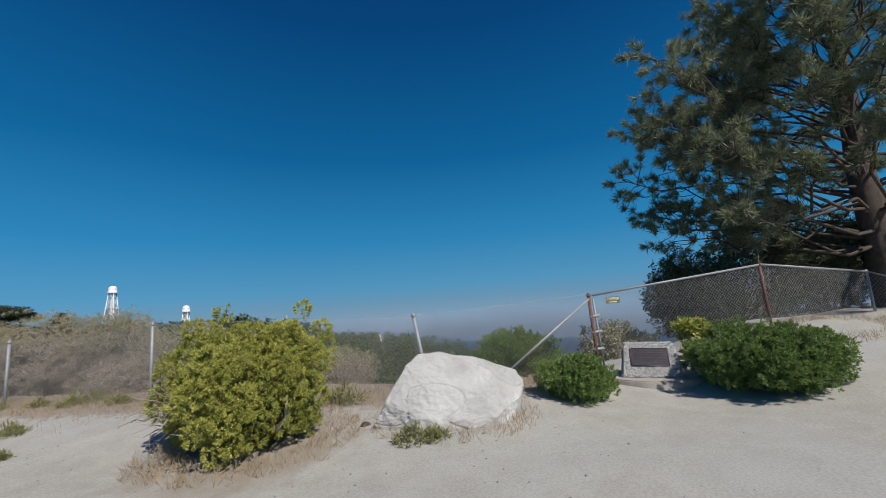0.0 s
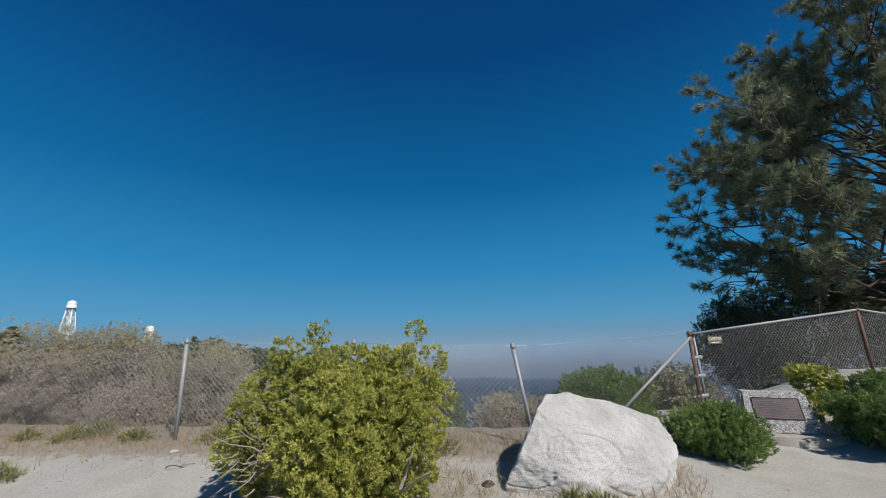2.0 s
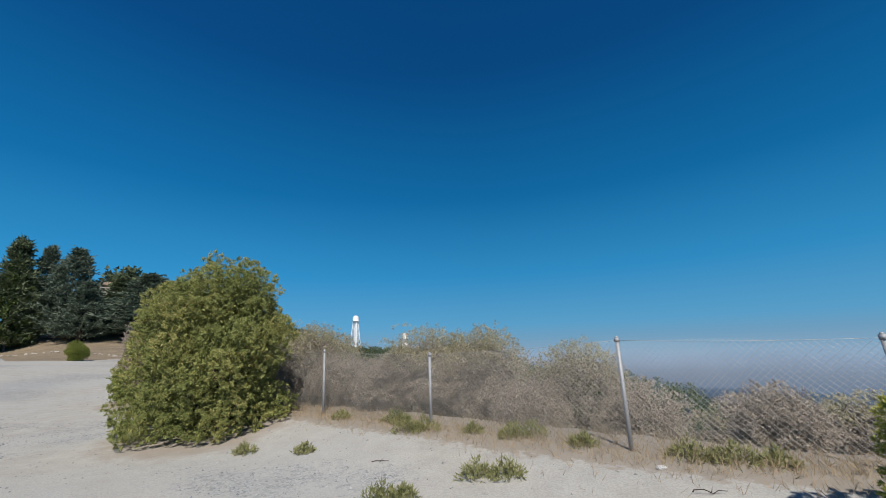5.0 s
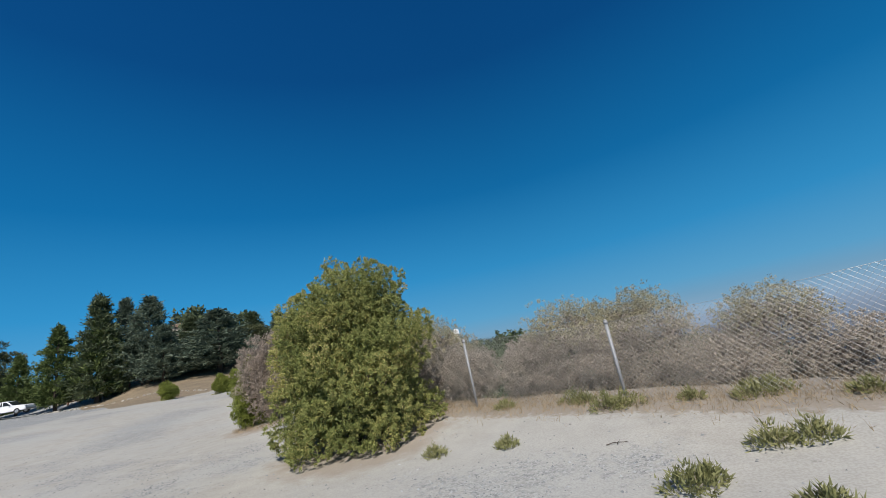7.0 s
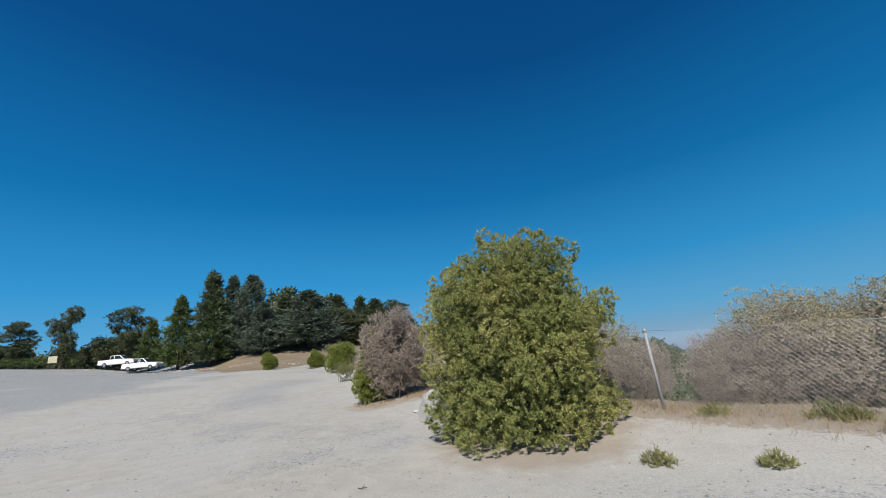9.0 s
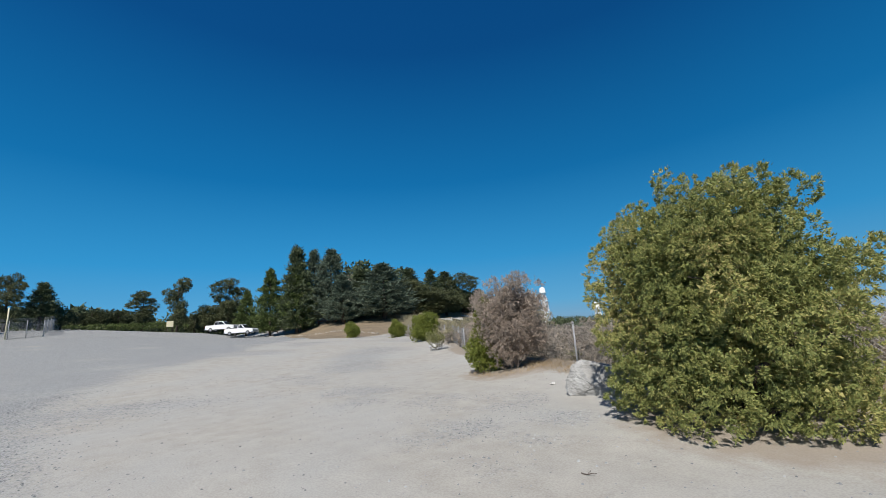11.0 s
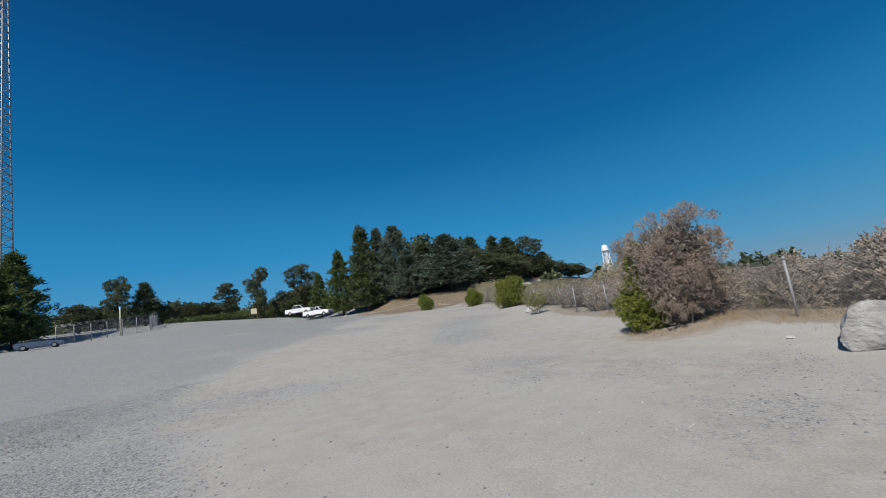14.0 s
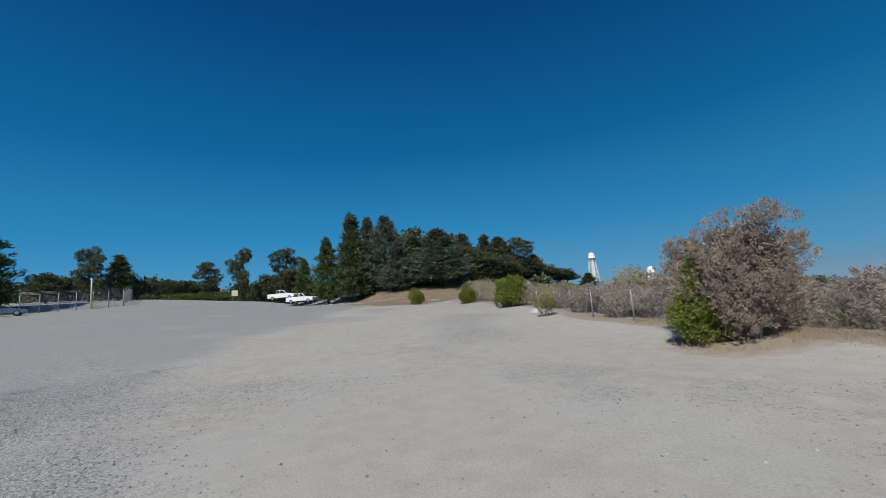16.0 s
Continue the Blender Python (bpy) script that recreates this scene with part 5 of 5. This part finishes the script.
def build_solar_tower(loc, top, r_top, r_base, label, levels=7):
    t = thing("observatory_tower", loc, label, "tower", "observatory towers")
    legs = []
    for k in range(4):
        a = math.pi / 4 + k * math.pi / 2
        legs.append((Vector((r_base * math.cos(a), r_base * math.sin(a), 0)), Vector((r_top * math.cos(a), r_top * math.sin(a), top))))
        part("leg", tubes("leg", [([legs[k][0], legs[k][1]], 0.24, 0.2)], 6), M_WHITE, t)
    for i in range(levels):
        f0, f1 = i / levels, (i + 1) / levels
        runs = []
        for k in range(4):
            a, b = legs[k], legs[(k + 1) % 4]
            runs.append(([a[0].lerp(a[1], f0), b[0].lerp(b[1], f1)], 0.13, 0.13))
            runs.append(([b[0].lerp(b[1], f0), a[0].lerp(a[1], f1)], 0.13, 0.13))
            runs.append(([a[0].lerp(a[1], f1), b[0].lerp(b[1], f1)], 0.15, 0.15))
        part("lattice_tier", tubes("lattice_tier", runs, 5), M_WHITE, t)
    bm = bmesh.new()
    bmesh.ops.create_cone(bm, cap_ends=True, segments=8, radius1=0.8, radius2=0.6, depth=top)
    bmesh.ops.translate(bm, verts=bm.verts, vec=(0, 0, top / 2))
    part("shaft", bm, M_WHITE, t)
    d = part("dome", dome_mesh(r_top * 1.2, r_top * 2.3), M_WHITE, t, "white rounded dome", True)
    d.matrix_basis = pose(0, 0, top)
    bm = bmesh.new()
    bmesh.ops.create_cone(bm, cap_ends=True, segments=20, radius1=r_top * 1.45, radius2=r_top * 1.45, depth=0.3)
    bmesh.ops.translate(bm, verts=bm.verts, vec=(0, 0, top))
    part("gallery", bm, M_WHITE, t)
    return t


def build_far():
    build_solar_tower((-150.4, 247.8, -6), 27.0, 1.75, 5.0, "white lattice solar tower with a domed top beyond the trees")
    build_solar_tower((-128.7, 285.0, -6), 14.4, 1.9, 3.0, "shorter white tower with a domed top among trees", 4)
    d = thing("observatory_dome", (-3.2, 232, -21.0), "small white observatory dome on the wooded ridge", "dome")
    bm = bmesh.new()
    bmesh.ops.create_cone(bm, cap_ends=True, segments=20, radius1=2.4, radius2=2.4, depth=5)
    bmesh.ops.translate(bm, verts=bm.verts, vec=(0, 0, 2.5))
    part("drum", bm, M_WHITE, d)
    p = part("dome", dome_mesh(2.5, 1.6), M_WHITE, d, "", True)
    p.matrix_basis = pose(0, 0, 5)
    # radio mast
    m = thing("radio_mast", (-108.0, -16.6, height(-108.0, -16.6)), "tall slender grey lattice radio mast with small antennas", "mast")
    hgt, w = 80.0, 2.2
    cor = [Vector((w * math.cos(a), w * math.sin(a), 0)) for a in (0.3, 0.3 + 2.094, 0.3 + 4.189)]
    for c in cor:
        part("leg", tubes("leg", [([c, c * 0.3 + Vector((0, 0, hgt))], 0.13, 0.09)], 6), M_WIRE, m)
    step = 1.6
    for j in range(10):
        runs = []
        for i in range(5):
            z = j * 8 + i * step
            for k in range(3):
                a, b = cor[k], cor[(k + 1) % 3]
                lo, hi = 1 - 0.7 * z / hgt, 1 - 0.7 * (z + step) / hgt
                runs.append(([a * lo + Vector((0, 0, z)), b * hi + Vector((0, 0, z + step))], 0.07, 0.07))
                runs.append(([a * lo + Vector((0, 0, z)), b * lo + Vector((0, 0, z))], 0.06, 0.06))
        part("lattice_tier", tubes("lattice_tier", runs, 4), M_WIRE, m)
    for z in (30, 46, 60):
        part("antenna", tubes("antenna", [([(1.2, 0, z), (2.2, 0.2, z), (2.3, 0.2, z + 2.4)], 0.08, 0.06)], 5), M_STEELRED, m)
    # building on the hill
    b = thing("hilltop_building", (-102.7, 64.2, 12.0), "tan stone building with a flat roof among the trees", "building", rz=60)
    part("wall", box(bmesh.new(), (9, 7, 9), (0, 0, 0.5), 0.1), M_STONEWALL, b)
    part("roof", box(bmesh.new(), (9.8, 7.8, 0.7), (0, 0, 5.3), 0.1), M_ROOF, b)
    part("lower_roof", box(bmesh.new(), (5, 7, 0.6), (-6, -2, 2.6), 0.1), M_STONEWALL, b)
    for x in (-2.5, 0, 2.5):
        part("window", box(bmesh.new(), (1.1, 0.1, 1.4), (x, -3.52, 2.5), 0.02), M_GLASS, b)
    # fenced yard on the west side of the lot
    f = thing("yard_fence", (0, 0, 0), "tall grey chain-link yard fence with barbed wire", "fence")
    a, e = Vector((-89.5, -7.8, 0)), Vector((-94.2, 2.6, 0))
    a.z, e.z = height(a.x, a.y), height(e.x, e.y)
    k = Vector((-113, 5, 0))
    k.z = height(k.x, k.y)
    for p, q, n_ in ((a, e, 6), (e, k, 6)):
        for i in range(n_):
            u, v = p.lerp(q, i / n_), p.lerp(q, (i + 1) / n_)
            pp = part("post", post_mesh(2.5, 0.05, 6, False), M_GALV, f)
            pp.location = u
            part("wire_mesh", chain_link(u, v, 2.3, 2.3, 0.16, 0.008), M_WIRE, f)
        part("barbed_wire", tubes("barbed_wire", [([p + Vector((0, 0, z)), q + Vector((0, 0, z))], 0.02, 0.02) for z in (2.45, 2.6, 2.75)], 4), M_WIRE, f)
    pole = thing("utility_pole", (-93.1, -1.1, height(-93.1, -1.1)), "pale wooden pole beside the yard fence", "pole")
    part("shaft", tubes("shaft", [([(0, 0, -0.3), (0, 0, 4.4)], 0.1, 0.08)], 8), M_YELLOW, pole)
    # notices
    for x, y, w_, h_, z_, lab in ((-102.2, 19.8, 1.1, 1.1, 1.6, "pale square notice board on posts at the lot's end"), (-87.0, 38.5, 0.8, 0.8, 1.7, "small pale sign on a post on the bank")):
        s = thing("notice_board", (x, y, height(x, y)), lab, "sign", rz=75)
        part("panel", box(bmesh.new(), (w_, 0.06, h_), (0, 0, z_), 0.01), M_YELLOW, s)
        for px in (-w_ * 0.35, w_ * 0.35):
            part("leg", box(bmesh.new(), (0.1, 0.1, z_ + 0.3), (px, 0.08, z_ / 2), 0.01), M_BARK, s)
    # low red-brown rails on the bank
    r = thing("wooden_railing", (0, 0, 0), "low red-brown wooden railing on the bank", "railing")
    prev = None
    for i in range(9):
        x, y = -98.4 + 2.05 * i, 39.0 + 0.85 * i
        z = height(x, y)
        p = part("post", box(bmesh.new(), (0.16, 0.16, 1.3), (0, 0, 0.4), 0.01), M_WOODRAIL, r)
        p.location = (x, y, z)
        if prev:
            for dz in (0.5, 0.95):
                part("rail", tubes("rail", [([Vector(prev) + Vector((0, 0, dz)), Vector((x, y, z + dz))], 0.07, 0.07)], 6), M_WOODRAIL, r)
        prev = (x, y, z)
    # stone edging at the foot of the bank
    rng = np.random.default_rng(900)
    for i in range(46):
        x = -91 + i * 0.6
        y = 32.4 + (x + 91) * 0.3 + rng.normal() * 0.15
        s_ = rng.uniform(0.12, 0.26)
        q = thing("edging_stone", (x, y, height(x, y) + 0.05), "pale rough stone edging the foot of the bank", "stone", "edging stones", rz=rng.uniform(0, 360))
        part("stone", rock_mesh("stone", (s_ * 1.3, s_, s_ * 0.7), 910 + i % 6, 8, 2), M_STONEWALL, q)
    for i in range(14):
        x, y = -78 - i * 0.8, -17 + i * 0.35
        q = thing("edging_stone", (x, y, height(x, y) + 0.05), "pale rough stone under the roadside trees", "stone", "edging stones", rz=rng.uniform(0, 360))
        part("stone", rock_mesh("stone", (0.6, 0.35, 0.25), 910 + i % 6, 8, 2), M_STONEWALL, q)
    h = thing("clipped_hedge", (-112, 12, height(-112, 12)), "low green hedge along the end of the lot", "hedge", rz=92)
    rng = np.random.default_rng(950)
    lob = [(x, 0, 0.5, 1.0, 0.8, 0.7) for x in np.arange(-13, 13, 1.2)]
    p, d = lobe_points(lob, 2400, rng, 0.7, 0.05)
    part("crown", quad_mesh("crown", leaves(p, d, 4, 0.3, 0.14, 0.8, rng, 0.1)), M_CEDAR, h)
    y_ = thing("yucca", (-17.2, 13.9, height(-17.2, 13.9)), "pale green spiky yucca beside the brown bush", "plant")
    c = np.zeros((1, 3)) + (0, 0, 0.1)
    part("leaf_tuft", quad_mesh("leaf_tuft", leaves(c, np.array([[0, 0, 0.5]]), 90, 0.55, 0.03, 0.8, rng, 0.03)), M_WEED, y_)


# ---- vehicles ----
def extruded(profile, half, bevel=0.04, taper=None):
    """A side profile (x, z) given width, with rounded edges; taper pulls in the sides above a height."""
    bm = bmesh.new()
    a = [bm.verts.new((x, -half, z)) for x, z in profile]
    b = [bm.verts.new((x, half, z)) for x, z in profile]
    n = len(profile)
    bm.faces.new(a)
    bm.faces.new(list(reversed(b)))
    for i in range(n):
        bm.faces.new((a[i], b[i], b[(i + 1) % n], a[(i + 1) % n]))
    bmesh.ops.recalc_face_normals(bm, faces=bm.faces[:])
    if taper:
        for v in bm.verts:
            if v.co.z > taper[0]:
                v.co.y *= 1 - taper[1] * min(1, (v.co.z - taper[0]) / 0.5)
    bmesh.ops.bevel(bm, geom=bm.edges[:], offset=bevel, segments=2, affect="EDGES")
    return bm


def wheel(parent, x, y, r, w):
    bm = bmesh.new()
    bmesh.ops.create_cone(bm, cap_ends=True, segments=24, radius1=r, radius2=r, depth=w)
    bmesh.ops.bevel(bm, geom=[e for e in bm.edges if e.calc_face_angle(0) > 0.8], offset=0.04, segments=2, affect="EDGES")
    bmesh.ops.rotate(bm, verts=bm.verts, matrix=Matrix.Rotation(math.pi / 2, 3, "X"))
    bmesh.ops.translate(bm, verts=bm.verts, vec=(x, y, r))
    t = part("wheel", bm, M_TYRE, parent)
    bm = bmesh.new()
    bmesh.ops.create_cone(bm, cap_ends=True, segments=16, radius1=r * 0.64, radius2=r * 0.55, depth=w * 1.06)
    bmesh.ops.rotate(bm, verts=bm.verts, matrix=Matrix.Rotation(math.pi / 2, 3, "X"))
    bmesh.ops.translate(bm, verts=bm.verts, vec=(x, y, r))
    part("rim", bm, M_RIM, t, "light alloy rim")


def pane(profile, y, mat, name, parent, lean=0.0):
    for s in (-1, 1):
        bm = bmesh.new()
        vs = [bm.verts.new((x, s * (y - lean * max(0, z - 1.1)), z)) for x, z in profile]
        ws = [bm.verts.new((x, s * (y + 0.02 - lean * max(0, z - 1.1)), z)) for x, z in profile]
        n = len(vs)
        bm.faces.new(vs), bm.faces.new(list(reversed(ws)))
        for i in range(n):
            bm.faces.new((vs[i], vs[(i + 1) % n], ws[(i + 1) % n], ws[i]))
        bmesh.ops.recalc_face_normals(bm, faces=bm.faces[:])
        part(name, bm, mat, parent)


def build_pickup(x, y, rz, crew, label):
    z = max(height(x + a, y + b) for a in (-2.5, 0, 2.5) for b in (-2.5, 0, 2.5)) + 0.06
    c = thing("pickup_truck", (x, y, z), label, "pickup", "parked pickups", rz=rz)
    c.scale = (1, 1, 1.08)
    low = [(-2.85, 0.55), (-2.85, 1.2), (0.55, 1.2), (1.3, 1.18), (2.55, 1.08), (2.85, 0.95), (2.85, 0.5), (2.5, 0.42), (-2.5, 0.42)]
    part("body", extruded(low, 0.98, 0.05), M_CARWHITE, c)
    back = -1.1 if crew else -0.35
    cab = [(back, 1.18), (back + 0.12, 1.82), (0.45, 1.84), (1.25, 1.18)]
    part("cab", extruded(cab, 0.92, 0.05, (1.2, 0.12)), M_CARWHITE, c)
    part("bed", box(bmesh.new(), (back - 0.1 + 2.75, 1.6, 0.04), ((back - 0.1 - 2.75) / 2, 0, 1.19), 0.005), M_TYRE, c, "dark open cargo bed")
    split = (back + 0.45) / 2
    pane([(back + 0.14, 1.24), (back + 0.2, 1.74), (split - 0.05, 1.76), (split - 0.05, 1.24)], 0.915, M_GLASS, "window", c, 0.12)
    pane([(split + 0.05, 1.24), (split + 0.05, 1.76), (0.42, 1.76), (1.0, 1.24)], 0.915, M_GLASS, "window", c, 0.12)
    bm = bmesh.new()
    f = [bm.verts.new(p) for p in ((1.27, -0.8, 1.24), (1.27, 0.8, 1.24), (0.62, 0.72, 1.78), (0.62, -0.72, 1.78))]
    g = [bm.verts.new(v.co + Vector((-0.05, 0, -0.03))) for v in f]
    bm.faces.new(f), bm.faces.new(list(reversed(g)))
    for i in range(4):
        bm.faces.new((f[i], g[i], g[(i + 1) % 4], f[(i + 1) % 4]))
    part("windscreen", bm, M_GLASS, c)
    for sx in (-1.75, 1.85):
        for sy in (-0.86, 0.86):
            wheel(c, sx, sy, 0.4, 0.26)
    for sy in (-0.78, 0.78):
        part("headlight", box(bmesh.new(), (0.08, 0.32, 0.2), (2.84, sy, 0.88), 0.02), M_RIM, c)
        part("tail_light", box(bmesh.new(), (0.06, 0.16, 0.36), (-2.85, sy * 1.1, 0.98), 0.02), M_LAMP, c)
        part("mirror", box(bmesh.new(), (0.14, 0.2, 0.2), (0.95, sy * 1.4, 1.28), 0.03), M_TYRE, c)
    part("bumper", box(bmesh.new(), (0.2, 1.9, 0.22), (2.85, 0, 0.52), 0.04), M_RIM, c)
    part("bumper", box(bmesh.new(), (0.2, 1.9, 0.2), (-2.88, 0, 0.52), 0.04), M_RIM, c)


def build_car():
    x, y = -84.2, -8.6
    c = thing("coupe_car", (x, y, height(x, y)), "silver-blue coupe with a dark roof parked under trees", "car", rz=92)
    low = [(-2.15, 0.45), (-2.2, 0.85), (-1.9, 0.98), (0.9, 0.92), (1.9, 0.72), (2.15, 0.55), (2.1, 0.3), (-2.05, 0.3)]
    part("body", extruded(low, 0.9, 0.06), M_CARBLUE, c)
    part("roof", extruded([(-1.7, 0.93), (-0.75, 1.3), (0.1, 1.32), (1.0, 0.9)], 0.78, 0.05, (0.95, 0.14)), M_TYRE, c, "dark soft roof")
    pane([(-0.9, 0.96), (-0.55, 1.22), (0.1, 1.24), (0.75, 0.95)], 0.775, M_GLASS, "window", c, 0.1)
    for sx in (-1.35, 1.35):
        for sy in (-0.8, 0.8):
            wheel(c, sx, sy, 0.33, 0.22)
    for sy in (-0.65, 0.65):
        part("headlight", box(bmesh.new(), (0.2, 0.3, 0.12), (2.0, sy, 0.66), 0.03), M_RIM, c)
        part("tail_light", box(bmesh.new(), (0.06, 0.3, 0.12), (-2.16, sy, 0.78), 0.02), M_LAMP, c)


build_fence()
build_gate()
build_sign()
build_granite_boulder()
build_marker()
build_junipers()
build_chaparral()
build_weeds()
build_pine()
build_trees()
build_far()
build_pickup(-91.6, 29.2, 38, False, "white regular-cab pickup parked at the end of the lot")
build_pickup(-96.8, 27.4, 42, True, "white crew-cab pickup parked behind another")
build_car()
build_gravel()
